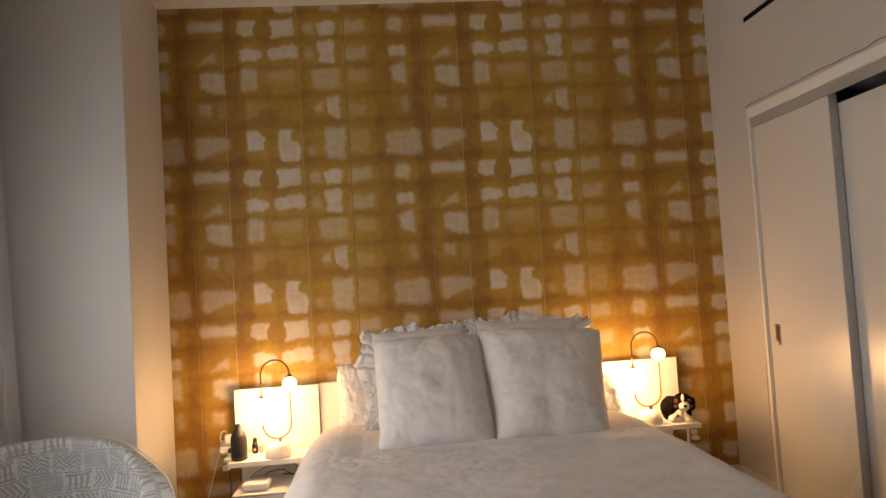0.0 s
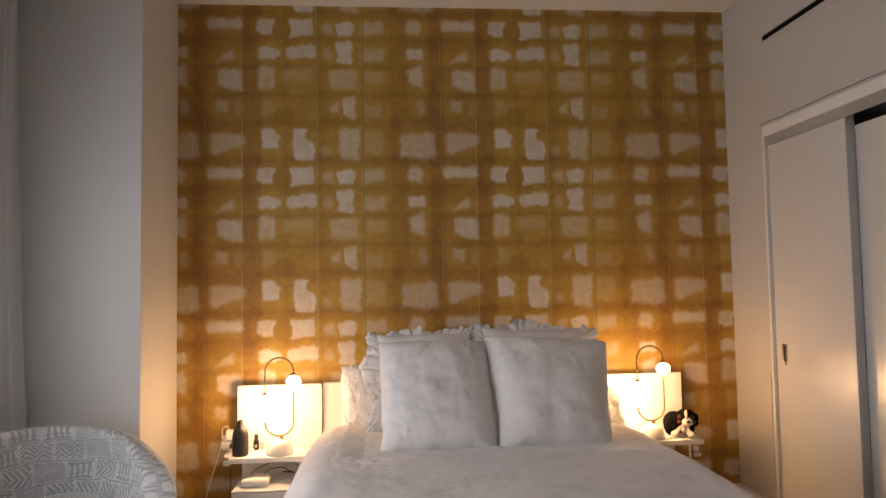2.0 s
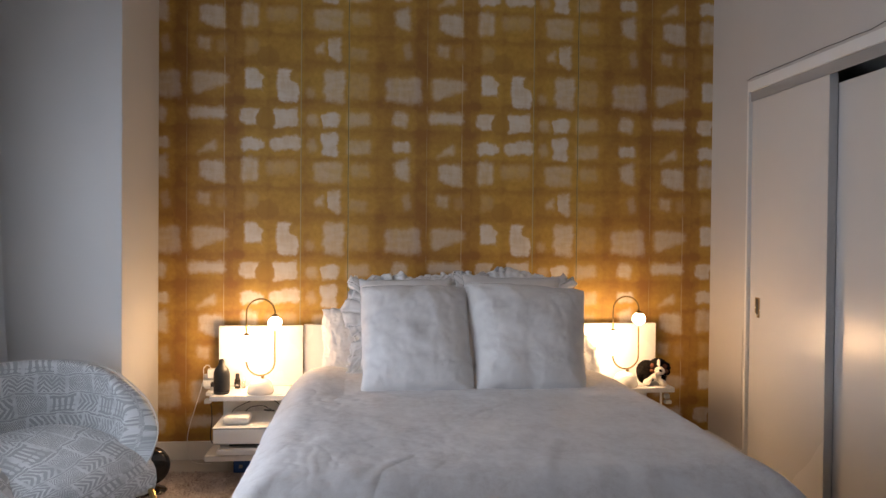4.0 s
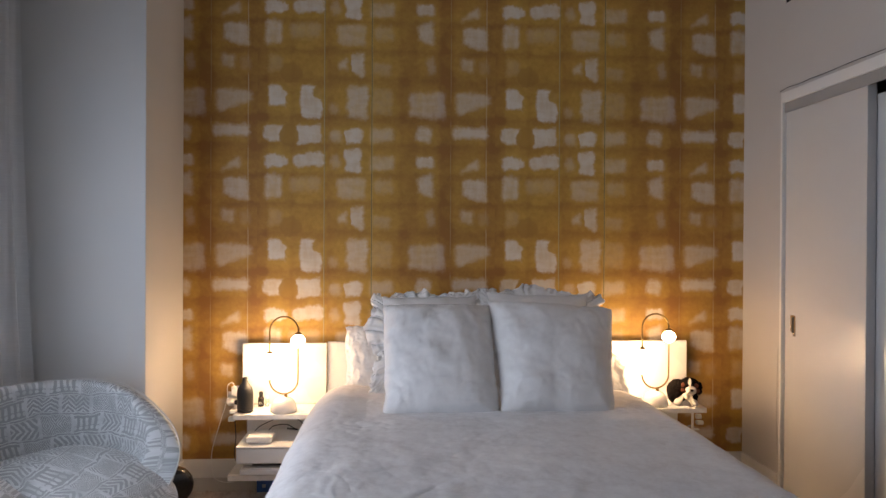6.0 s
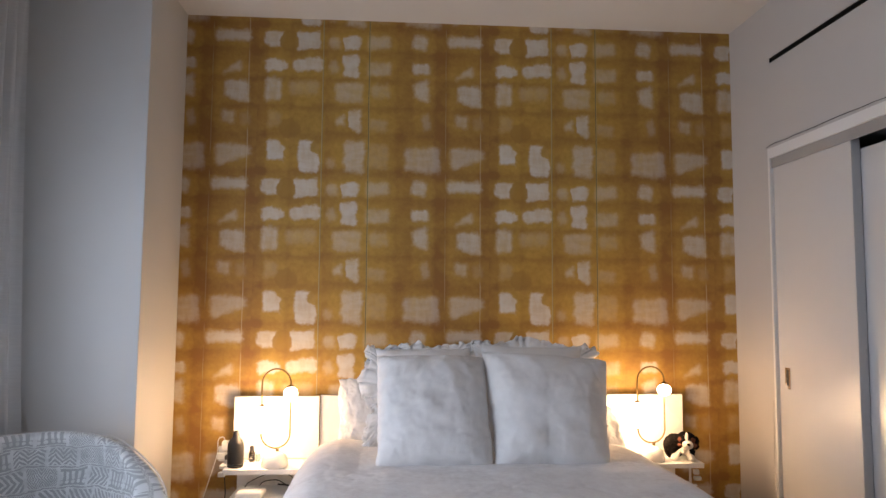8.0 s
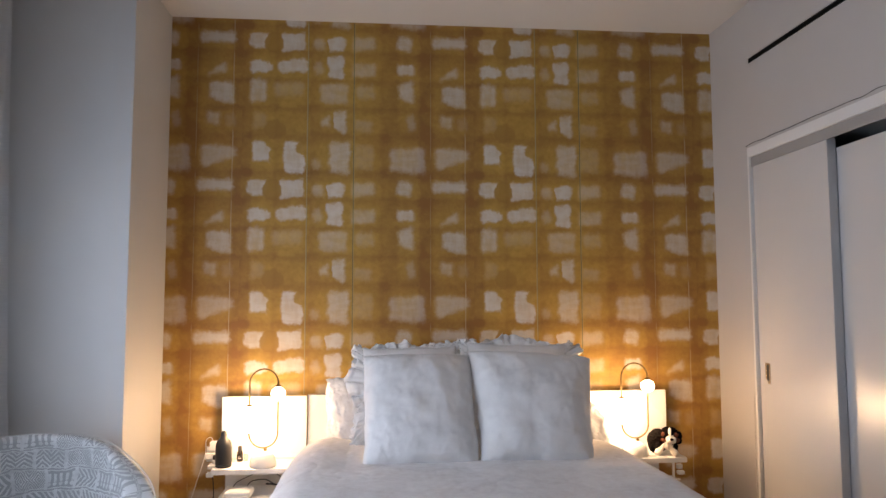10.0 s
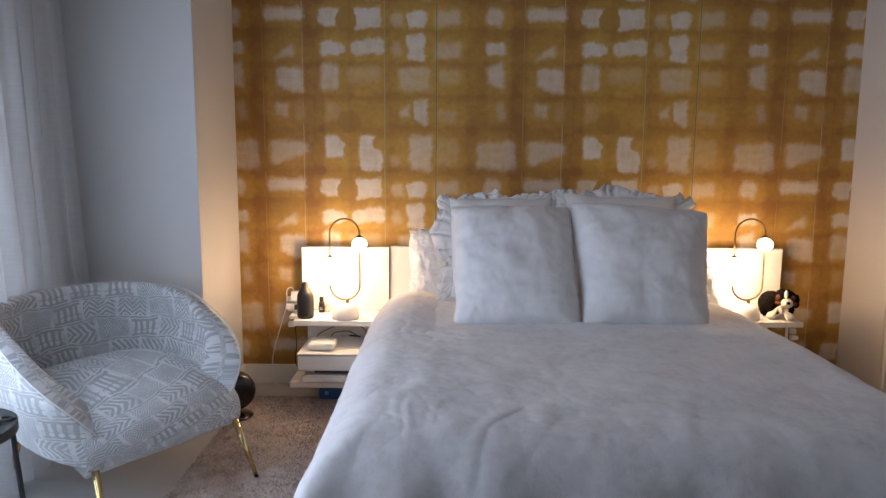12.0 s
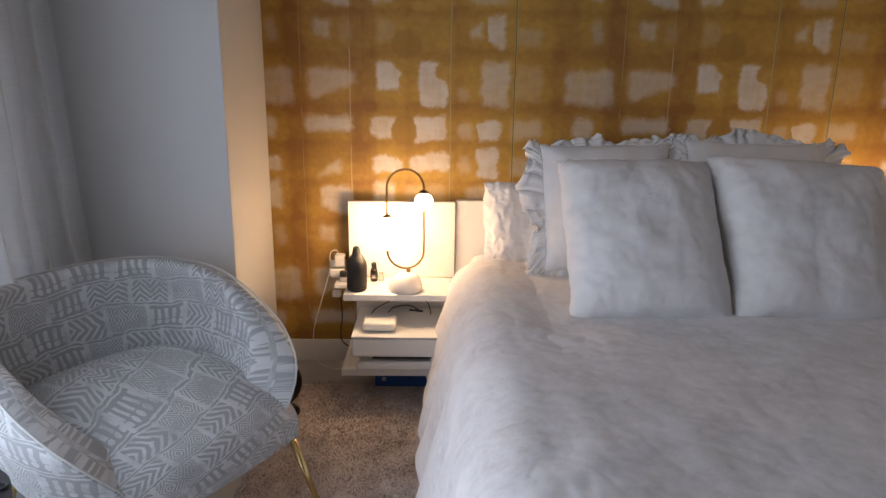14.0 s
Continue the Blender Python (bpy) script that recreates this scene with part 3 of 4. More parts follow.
structure("door_track", boxes(((W + 0.006, CY0, 2.072), (W + 0.011, CY1 - 0.002, CZ1)), ((W + 0.011, CY0, 2.117), (W + 0.11, CY1 - 0.002, CZ1))), M["track"], "grey metal track above the sliding doors", "track")


def sliding_door(y0, y1, x, handle_y, high=2.085):
    d = thing("sliding_door", (x, (y0 + y1) / 2, FLOOR), "tall satin white sliding closet door, closed", "door", "closet doors")
    part("panel", boxes(((x, y0, FLOOR + 0.012), (x + 0.045, y1, high)), bevel=0.002), M["door"], d)
    # the door's own edge, tinted grey to imitate how daylight falls on it
    part("edge_face", boxes(((x + 0.001, y0 - 0.003, FLOOR + 0.012), (x + 0.044, y0 - 0.0003, min(high, 2.071)))), M["door_edge"], d, "door edge face, its daylight grey put into the colour")
    if handle_y:
        h0, h1, r0, r1 = handle_y - 0.024, handle_y + 0.024, handle_y - 0.012, handle_y + 0.012
        p = part("flush_pull", boxes(((x - 0.004, h0, 0.86), (x - 0.0005, r0, 0.972)), ((x - 0.004, r1, 0.86), (x - 0.0005, h1, 0.972)), ((x - 0.004, r0, 0.86), (x - 0.0005, r1, 0.876)),
                                     ((x - 0.004, r0, 0.962), (x - 0.0005, r1, 0.972)), bevel=0.001), M["steel"], d, "brushed steel flush pull")
        part("recess", boxes(((x - 0.0025, r0, 0.876), (x - 0.0008, r1, 0.962))), M["dark"], p, "dark recess")


sliding_door(-1.10, CY1 - 0.003, W + 0.014, -0.523)
sliding_door(-2.35, -1.05, W + 0.063, 0, 2.036)
sliding_door(CY0 + 0.002, -2.30, W + 0.014, 0)

# ---- sheer curtain ----


def curtain(y0, y1, label):
    bm = bmesh.new()
    rows, count = [], int((y1 - y0) / 0.009)
    for k in range(36):
        z = FLOOR + 0.012 + (CEIL - 0.04 - FLOOR) * k / 35
        low = 1 - k / 35
        row = []
        for i in range(count + 1):
            y = y0 + (y1 - y0) * i / count
            a = 2 * math.pi * y / 0.115
            fold = 0.042 * math.sin(a + 0.5 * math.sin(3.1 * y)) * (0.75 + 0.35 * low) + 0.012 * math.sin(2.3 * a + 4 * low)
            fold += 0.03 * low ** 6 * noise.noise((0, y * 9, z * 5))
            row.append(bm.verts.new((WEST + 0.165 + fold + 0.085 * low ** 3, y + 0.012 * math.cos(a), z)))
        rows.append(row)
    grid_faces(bm, rows)
    c = thing("curtain", (WEST + 0.16, (y0 + y1) / 2, FLOOR), label, "curtain", "window curtains")
    part("fabric", bm, M["curtain"], c, smooth=True)
    part("rail", boxes(((WEST + 0.13, y0, CEIL - 0.025), (WEST + 0.2, y1, CEIL - 0.002)), bevel=0.004), M["trim"], c, "white ceiling rail")


curtain(-1.62, -0.66, "white sheer floor-length curtain hanging in folds")
curtain(-4.1, -3.25, "white sheer floor-length curtain drawn aside")

# ---- rug ----


def rug(x0, x1, y0, y1):
    bm = bmesh.new()
    nx, ny, rows = 150, 190, []
    for j in range(ny + 1):
        row = []
        for i in range(nx + 1):
            x, y = x0 + (x1 - x0) * i / nx, y0 + (y1 - y0) * j / ny
            rim = min(i, j, nx - i, ny - j)
            if rim == 0:
                x += 0.006 * noise.noise((x * 30, y * 30, 0))
                y += 0.006 * noise.noise((x * 30, y * 30, 5))
            z = FLOOR + (0.001 if rim == 0 else 0.017 + 0.004 * noise.noise((x * 26, y * 26, 1)) + 0.003 * noise.noise((x * 70, y * 70, 2)))
            row.append(bm.verts.new((x, y, z)))
        rows.append(row)
    grid_faces(bm, rows)
    r = thing("area_rug", ((x0 + x1) / 2, (y0 + y1) / 2, FLOOR), "shaggy mottled beige and grey rug under the bed", "rug")
    part("woven_body", bm, M["rug"], r, smooth=True)
    # standing tufts where the rug lies open beside the bed
    rng, verts, faces = random.Random(4), [], []
    while len(faces) < 52000:
        x, y = rng.uniform(x0 - 0.004, 0.95), rng.uniform(-2.45, y1 + 0.004)
        a, ln, wd = rng.uniform(0, 6.283), rng.uniform(0.005, 0.012), rng.uniform(0.0010, 0.0024)
        lean = Vector((rng.gauss(0, 0.55), rng.gauss(0, 0.55), 1)).normalized() * ln
        c, d, k = math.cos(a) * wd, math.sin(a) * wd, len(verts)
        base = Vector((x, y, FLOOR + 0.015)) - r.matrix_basis.translation
        verts += [base - Vector((c, d, 0)), base + Vector((c, d, 0)), base + lean + Vector((c, d, 0)) * 0.5, base + lean - Vector((c, d, 0)) * 0.5]
        faces.append((k, k + 1, k + 2, k + 3))
    me = bpy.data.meshes.new("shag_pile")
    me.from_pydata(verts, [], faces)
    me.materials.append(M["rug"])
    tufts = new("shag_pile", me)
    tufts.parent = r
    tagged(tufts, "standing shaggy tufts", kind="stuff")


rug(0.105, 3.15, -3.3, -0.285)

# ---- bed ----
BX = 1.664
bed = thing("bed", (BX, -1.2, FLOOR), "low double bed with a white headboard and grey upholstered base", "bed")
part("headboard", boxes(((0.837, -0.048, 0.02), (2.491, -0.016, 0.772)), bevel=0.003), M["lacquer"], bed, "plain white lacquered headboard")
part("base_frame", boxes(((0.90, -2.2, 0.06), (2.43, -0.05, 0.30)), bevel=0.03, segments=3), M["base"], bed, "grey upholstered base")
for x in (1.0, 2.33):
    for y in (-2.1, -0.2):
        part("foot", lathe([(0.02, 0.0), (0.025, 0.085)], (x, y, FLOOR), 16), M["black"], bed)
mattress = thing("mattress", (BX, -1.2, 0.30), "thick white mattress on the bed base", "mattress")
part("body", boxes(((0.90, -2.24, 0.302), (2.43, -0.055, 0.535)), bevel=0.05, segments=4), M["linen"], mattress)
part("piping", tube([(BX + (0.768) * sx, -1.147 + 1.094 * sy, 0.33) for sx, sy in ((-1, -0.95), (-1, 0.95), (-0.95, 1), (0.95, 1), (1, 0.95), (1, -0.95), (0.95, -1), (-0.95, -1))], 0.006, 8, closed=True), M["linen"], mattress)


def duvet_pile(net, count):
    """Short tapering hairs lying over the cover, brushed this way and that."""
    rng = random.Random(12)
    verts, faces = [], []
    for _ in range(count):
        j, i = rng.uniform(0, len(net) - 1.001), rng.uniform(0, len(net[0]) - 1.001)
        a, b = int(j), int(i)
        o, e1, e2 = net[a][b], net[a][b + 1] - net[a][b], net[a + 1][b] - net[a][b]
        out = e2.cross(e1).normalized()
        p = o + e1 * (i - b) + e2 * (j - a)
        q = p * 3.2
        turn = 5.0 * noise.noise(q) + 2.2 * noise.noise(p * 9.0) + rng.gauss(0, 0.35)
        e1, e2 = e1.normalized(), e2.normalized()
        d = (e1 * math.cos(turn) + e2 * math.sin(turn) + out * rng.uniform(0.12, 0.45)).normalized()
        side = d.cross(out).normalized() * rng.uniform(0.0014, 0.0030)
        k, ln = len(verts), rng.uniform(0.008, 0.018)
        verts += [p - side, p + side, p + d * ln]
        faces.append((k, k + 1, k + 2))
    me = bpy.data.meshes.new("plush_pile")
    me.from_pydata(verts, [], faces)
    return me


def duvet():
    """A thick plush cover: flat on top with soft lumps, rounded over the edges and hanging at both sides and, shorter, at the foot."""
    flat_x, flat_y0, flat_y1, r, top = 0.695, -0.30, -2.15, 0.15, 0.588
    arc = r * math.pi / 2
    def over(d, hang):
        """Run over an edge: outward and downward parts of a length d past the flat."""
        if d <= 0:
            return 0.0, 0.0
        if d < arc:
            a = d / r
            return r * math.sin(a), r * (1 - math.cos(a))
        return r + (d - arc) * hang, r + (d - arc)
    bm = bmesh.new()
    xs = np.linspace(-(flat_x + arc + 0.33), flat_x + arc + 0.33, 400)
    ys = np.linspace(flat_y0, flat_y1 - arc - 0.003, 320)
    rows = []
    for y_even in ys:
        row = []
        for s in xs:
            # the loose corner at the window side hangs lower than the rest of the foot
            slack = max(0.0, min(1.0, (-0.61 - s) / 0.2))
            y = y_even - 0.30 * slack * slack * (3 - 2 * slack) * max(0.0, (-1.6 - y_even) / 0.78)
            oy, dy = over(flat_y1 - y, 0.05)
            ox, dx = over(abs(s) - flat_x, 0.22 + (0.05 * max(0.0, min(1.0, (-0.5 - y) / 0.5)) + 0.10 * max(0.0, min(1.0, (-1.7 - y) / 0.45)) if s < 0 else 0.0))
            px = BX + math.copysign(min(abs(s), flat_x) + ox, s)
            py = max(y, flat_y1) - oy
            drop = (dx ** 3 + dy ** 3) ** (1 / 3)
            lump = 0.010 * noise.noise((s * 2.6, y * 2.4, 1.0)) + 0.004 * noise.noise((s * 6, y * 5, 3.0)) + 0.0028 * noise.noise((s * 15, y * 13, 7.0)) + 0.0012 * noise.noise((s * 38, y * 34, 8.0))
            # shallow creases wandering over the top
            for scale, deep, z0 in ((2.6, 0.0024, 2.0), (5.5, 0.0014, 6.0)):
                bent = noise.noise((s * scale + 0.8 * noise.noise((s * 3, y * 3, z0)), y * scale * 0.8 + 0.5 * s, z0))
                lump -= deep * max(0.0, 1 - abs(bent) * 9) ** 2 * max(0.0, min(1.0, 0.5 + 1.6 * noise.noise((s * 1.7, y * 1.7, z0 + 3))))
            # long creases running to the foot, and a slack fold across
            near_foot = max(0.0, min(1.0, (-1.35 - y) / 0.7))
            bowed = s + 0.12 * math.sin(y * 2.2) + 0.05 * noise.noise((s * 3, y * 3, 9))
            lump += 0.003 * near_foot * math.sin(bowed * 34 + 2 * noise.noise((s * 4, y * 1.5, 4))) * max(0.0, noise.noise((s * 2.2, 0.3, 6)) + 0.25)
            fold = y + 1.46 - 0.78 * s - 0.03 * math.sin(6 * s)
            lump += (0.004 * math.exp(-(fold / 0.09) ** 2) - 0.0028 * (0.55 + noise.noise((s * 7, y * 7, 14))) * math.exp(-((fold + 0.05 + 0.02 * noise.noise((s * 5, y * 5, 15))) / 0.018) ** 2)) * max(0.0, min(1.0, (s + 0.72) * 5)) * max(0.0, min(1.0, (0.35 - s) * 3))
            low = min(1.0, max(0.0, (-1.9 - y) / 0.12))
            mid = -0.246 - 0.27 * (1 - math.exp(min(0.0, (y + 1.965) / 0.25)))
            lump += low * (0.0012 * math.exp(-((s - mid + 0.02) / 0.02) ** 2) - 0.0018 * math.exp(-((s - mid - 0.015 * noise.noise((0.0, y * 8, 16))) / 0.010) ** 2))
            lump += low * 0.002 * math.exp(-((s - 0.10 - 0.35 * (y + 2.1)) / 0.03) ** 2)
            for k in range(5):
                lump += low * max(0.0, min(1.0, (y + 2.28) / 0.15)) * (0.0006 + 0.0006 * (k % 3)) * math.exp(-((s + 0.69 - 0.040 * k + 0.012 * noise.noise((k * 3.0, y * 9, 17)) - 0.25 * (y + 2.0) * (k - 2) / 3 - 0.05 * (y + 2.0) ** 2) / 0.0075) ** 2)
            rough = max(0.0, 1 - ((s + 0.58) / 0.2) ** 2 - ((y + 1.28) / 0.16) ** 2)
            lump += 0.007 * rough * noise.noise((s * 24, y * 24, 11))
            side = min(1.0, dx / 0.3)
            wave = 0.018 * side * math.sin(y * 13 + 2.5 * noise.noise((0, y * 2, 5))) + 0.02 * noise.noise((0.0, y * 3, drop * 4))  * side
            px += math.copysign(wave, s)
            py += 0.012 * min(1.0, dy / 0.2) * math.sin(s * 21 + 3 * noise.noise((s * 2, 0, 5)))
            py -= (0.06 * side * max(0.0, (y - flat_y1) / -0.2)) if dy > 0 else 0.0
            head = max(0.0, 1 - (flat_y0 - y) / 0.5)
            pressed = max(0.0, min(1.0, (y + 1.25) / 0.15)) * max(0.0, min(1.0, (0.72 - abs(s - 0.06)) / 0.1))
            z = top - drop + lump * (1 - 0.5 * side) - 0.035 * head - 0.015 * pressed
            row.append(bm.verts.new((px, py, max(z, 0.045))))
        rows.append(row)
    grid_faces(bm, rows)
    pile = duvet_pile([[v.co.copy() for v in r] for r in rows], 150000)
    edge = [v.co.copy() for v in rows[-1]][::3]
    side_edges = [[r[k].co.copy() for r in rows][::4] for k in (0, -1)]
    d = thing("duvet", (BX, -1.2, 0.55), "white plush duvet spread loosely over the bed, with soft creases", "duvet")
    ob = part("cover", bm, M["duvet"], d, smooth=True)
    solid = ob.modifiers.new("thickness", "SOLIDIFY")
    solid.thickness, solid.offset = 0.022, -1.0
    pile.materials.append(M["duvet_pile"])
    pile.transform(d.matrix_basis.inverted())
    fur = new("plush_pile", pile)
    fur.parent = d
    tagged(fur, "short brushed white pile", kind="stuff")
    part("foot_hem", tube([p + Vector((0, 0.011, 0.004)) for p in edge], 0.0115, 10), M["duvet"], d, "thick stitched hem", True)
    for line, inward in zip(side_edges, (0.011, -0.011)):
        part("side_hem", tube([p + Vector((inward, 0, 0.004)) for p in line], 0.0115, 10), M["duvet"], d, smooth=True)


duvet()

# ---- pillows ----


def pillow_mesh(w, h, thick, wrinkle=0.01, seed=0.0, pinch=0.06, n=44, square=3.0, flare=0.0, corner=0.0):
    """A stuffed case in its own frame: x across, z up, y through; corners drawn out a little."""
    bm = bmesh.new()
    sheets = []
    for face in (-1, 1):
        rows = []
        for j in range(n + 1):
            row = []
            for i in range(n + 1):
                u, v = math.sin((i / n - 0.5) * math.pi), math.sin((j / n - 0.5) * math.pi)
                full = (1 - abs(u) ** square) ** 0.55 * (1 - abs(v) ** square) ** 0.55
                x = u * w / 2 * (1 - pinch * (1 - abs(v) ** 2.5) * abs(u) ** 2)
                z = v * h / 2 * (1 - pinch * (1 - abs(u) ** 2.5) * abs(v) ** 2)
                y = face * thick / 2 * full
                if 0 < i < n and 0 < j < n:
                    k = wrinkle * (noise.noise((x * 5 + seed, z * 5, face * 3.0)) + 0.35 * noise.noise((x * 11 + z * 7 + seed, z * 13 - x * 5, face)) + 0.12 * noise.noise((x * 40 + seed, z * 34, face)))
                    q = (x * 6.5 + seed * 2 + 0.6 * z, z * 3.5 - x, face * 2.0)
                    k -= wrinkle * 0.5 * max(0.0, 1 - abs(noise.noise(q)) * 3.2) ** 3 * max(0.0, noise.noise((x * 3, z * 3 + seed, 4.0)) + 0.2)
                    y += face * k * min(1, full * 2)
                edge = 0.004 * noise.noise((x * 30, z * 30, seed)) + 0.009 * noise.noise((x * 8, z * 8, seed + 2))
                cut = 1 - corner * (abs(u) * abs(v)) ** 5 * (1.0 if v > 0 else 0.6)
                row.append(bm.verts.new(((x + edge) * (1 + flare * v) * cut, y, (z + edge) * cut)))
            rows.append(row)
        grid_faces(bm, rows)
        sheets.append(rows)
    bmesh.ops.remove_doubles(bm, verts=bm.verts, dist=0.0008)
    return bm


def outline(w, h, pinch=0.06, n=110):
    """The seam line round a case, as points with their outward directions."""
    line = []
    for k in range(4):
        for i in range(n):
            t = math.sin((i / n - 0.5) * math.pi)
            u, v = ((t, -1), (1, t), (-t, 1), (-1, -t))[k]
            line.append(Vector((u * w / 2 * (1 - pinch * (1 - abs(v) ** 2.5) * abs(u) ** 2), 0, v * h / 2 * (1 - pinch * (1 - abs(u) ** 2.5) * abs(v) ** 2))))
    return line


def pile_mesh(m, w, h, thick, count, length, seed, pinch, square=3.0, flare=0.05, corner=0.0):
    """Thousands of short tapering tufts round the rim of a fur case."""
    rng = random.Random(seed)
    verts, faces = [], []
    for _ in range(count):
        i, j, face = rng.random(), rng.random(), rng.choice((-1, -1, -1, 1))
        u, v = math.sin((i - 0.5) * math.pi), math.sin((j - 0.5) * math.pi)
        full = (1 - abs(u) ** square) ** 0.55 * (1 - abs(v) ** square) ** 0.55
        x = u * w / 2 * (1 - pinch * (1 - abs(v) ** 2.5) * abs(u) ** 2)
        z = v * h / 2 * (1 - pinch * (1 - abs(u) ** 2.5) * abs(v) ** 2)
        if full > 0.2 or v < -0.75:
            continue
        cut = 1 - corner * (abs(u) * abs(v)) ** 5 * (1.0 if v > 0 else 0.6)
        x, z = x * (1 + flare * v) * cut, z * cut
        p = Vector((x, face * thick / 2 * full, z))
        out = Vector((u * abs(u) ** 5, face * (0.15 + full), v * abs(v) ** 5)).normalized()
        lie = Vector((noise.noise((x * 7, z * 7, seed)), 0, noise.noise((x * 7, z * 7, seed + 5)) - 0.5))
        rim = max(0.0, 1 - full / 0.3)
        lie -= out * lie.dot(out)
        lie = lie.normalized() + Vector((rng.gauss(0, 0.22), 0, rng.gauss(0, 0.22)))
        d = (out * (0.10 + 0.5 * rim) + lie).normalized()
        side = d.cross(out).normalized() * rng.uniform(0.0010, 0.0022)
        ln = length * rng.uniform(0.6, 1.3)
        k = len(verts)
        mid = p + d * ln * 0.6 + out * 0.001
        tip = p + d * ln + out * 0.0005
        verts += [m @ (p - side - out * 0.002), m @ (p + side - out * 0.002), m @ (mid + side * 0.7), m @ (mid - side * 0.7), m @ tip]
        faces += [(k, k + 1, k + 2, k + 3), (k + 3, k + 2, k + 4)]
    me = bpy.data.meshes.new("fur_pile")
    me.from_pydata(verts, [], faces)
    return me


def fur_pillow(m, w, label, seed, flare):
    p = thing("fur_pillow", m, label, "pillow", "fur pillows on the bed")
    h, thick, pinch = 0.61, 0.25, 0.06
    bm = pillow_mesh(w, h, thick, 0.020, seed, pinch, 84, 3.0, flare, 0.055)
    bm.transform(m)
    part("case", bm, M["fur"], p, smooth=True)
    me = pile_mesh(Matrix(), w, h, thick, 2600, 0.008, seed, pinch, 3.0, flare, 0.055)
    me.materials.append(M["fur"])
    pile = new("fur_fringe", me)
    pile.parent = p
    tagged(pile, "short white fur", kind="stuff")


def ruffle(m, w, h, pinch, width, waves, seed):
    bm = bmesh.new()
    line = outline(w, h, pinch)
    total = len(line)
    rows = []
    for a in range(9):
        f = a / 8
        row = []
        for i, p in enumerate(line):
            out = Vector((p.x, 0, p.z)) - Vector((p.x * 0.72, 0, p.z * 0.72))
            out = out.normalized()
            ph = 2 * math.pi * waves * i / total + 9.0 * noise.noise((i * 0.0245, seed, 0)) + 2.6 * noise.noise((i * 0.11, seed, 3))
            amp = 0.8 + 1.2 * noise.noise((i * 0.0327, seed, 7))
            sway = amp * (0.017 * math.sin(ph) + 0.009 * math.sin(2.3 * ph + 1)) * f ** 0.8
            along = Vector((-out.z, 0, out.x)) * 0.010 * amp * math.sin(ph + 1.3) * f
            corner = (abs(p.x) / (w / 2) * abs(p.z) / (h / 2)) ** 3
            upper = max(0.0, p.z / (h / 2) - 0.8) / 0.2
            laid = 1 - 0.84 * upper * (0.7 + 0.9 * noise.noise((i * 0.0273, seed, 12)))
            reach = width * f * (0.85 + 0.6 * noise.noise((i * 0.0545, seed, 2)) + 0.25 * corner) * max(0.10, laid)
            crush = Vector((noise.noise((i * 0.164, f * 3, seed)), noise.noise((i * 0.164, f * 3, seed + 4)), noise.noise((i * 0.164, f * 3, seed + 8)))) * 0.026 * f + out * 0.016 * f ** 4 * noise.noise((i * 0.491, seed, 20))
            row.append(bm.verts.new(p * 0.985 + out * reach + along + crush + Vector((0, sway + 0.012 * f * f, -0.010 * f * f))))
        rows.append(row)
    grid_faces(bm, rows, True)
    bm.transform(m)
    return bm


def ruffled_pillow(m, w, h, label, seed):
    p = thing("ruffled_pillow", m, label, "pillow", "ruffled pillows on the bed")
    bm = pillow_mesh(w, h, 0.17, 0.014, seed, 0.04)
    bm.transform(m)
    part("case", bm, M["linen"], p, smooth=True)
    ob = part("ruffle", ruffle(m, w, h, 0.04, 0.095, 64, seed), M["linen"], p, "gathered frill round the edge", True)
    solid = ob.modifiers.new("thickness", "SOLIDIFY")
    solid.thickness = 0.0022


def crinkled_pillow(m, w, h, label, seed):
    p = thing("crinkled_pillow", m, label, "pillow", "crinkled pillows on the bed")
    bm = pillow_mesh(w, h, 0.16, 0.0, seed, 0.02, 90, 5.0)
    for v in bm.verts:
        x, y, z = v.co
        gather = max(0.0, abs(x) / (w / 2) - 0.55) / 0.45
        v.co.y += 0.016 * noise.noise((x * 21 + seed, z * 8, y * 6)) + 0.007 * noise.noise((x * 55, z * 22, seed)) + 0.004 * noise.noise((x * 90, z * 80, seed))
        v.co.x += 0.010 * noise.noise((z * 22, y * 40, seed)) * (0.3 + gather)
        v.co.z += 0.008 * noise.noise((x * 30, y * 20, seed + 4))
    bm.transform(m)
    part("case", bm, M["linen"], p, smooth=True)


crinkled_pillow(pose(1.30, -0.20, 0.70, -6, 0, 0), 0.70, 0.36, "white crinkled cotton pillow propped against the headboard", 2.0)
crinkled_pillow(pose(2.19, -0.36, 0.645, -50, 13, 2), 0.66, 0.40, "white crinkled cotton pillow lying flat at the headboard", 9.0)
ruffled_pillow(pose(1.422, -0.435, 0.830, -22, -1, 2), 0.515, 0.50, "white linen pillow with a gathered frill, leaning behind the fur pillow", 1.0)
ruffled_pillow(pose(1.995, -0.47, 0.842, -24, 1.5, -1), 0.55, 0.515, "white linen pillow with a gathered frill, its corner overlapping its neighbour", 5.0)
fur_pillow(pose(1.441, -0.855, 0.806, -37, 0.5, 1), 0.548, "square white faux-fur pillow leaning on the pillows behind it", 3, 0.02)
fur_pillow(pose(1.988, -0.855, 0.805, -36, 4.2, 0), 0.592, "square white faux-fur pillow, dented near its edge", 8, 0.10)

# ---- nightstands ----


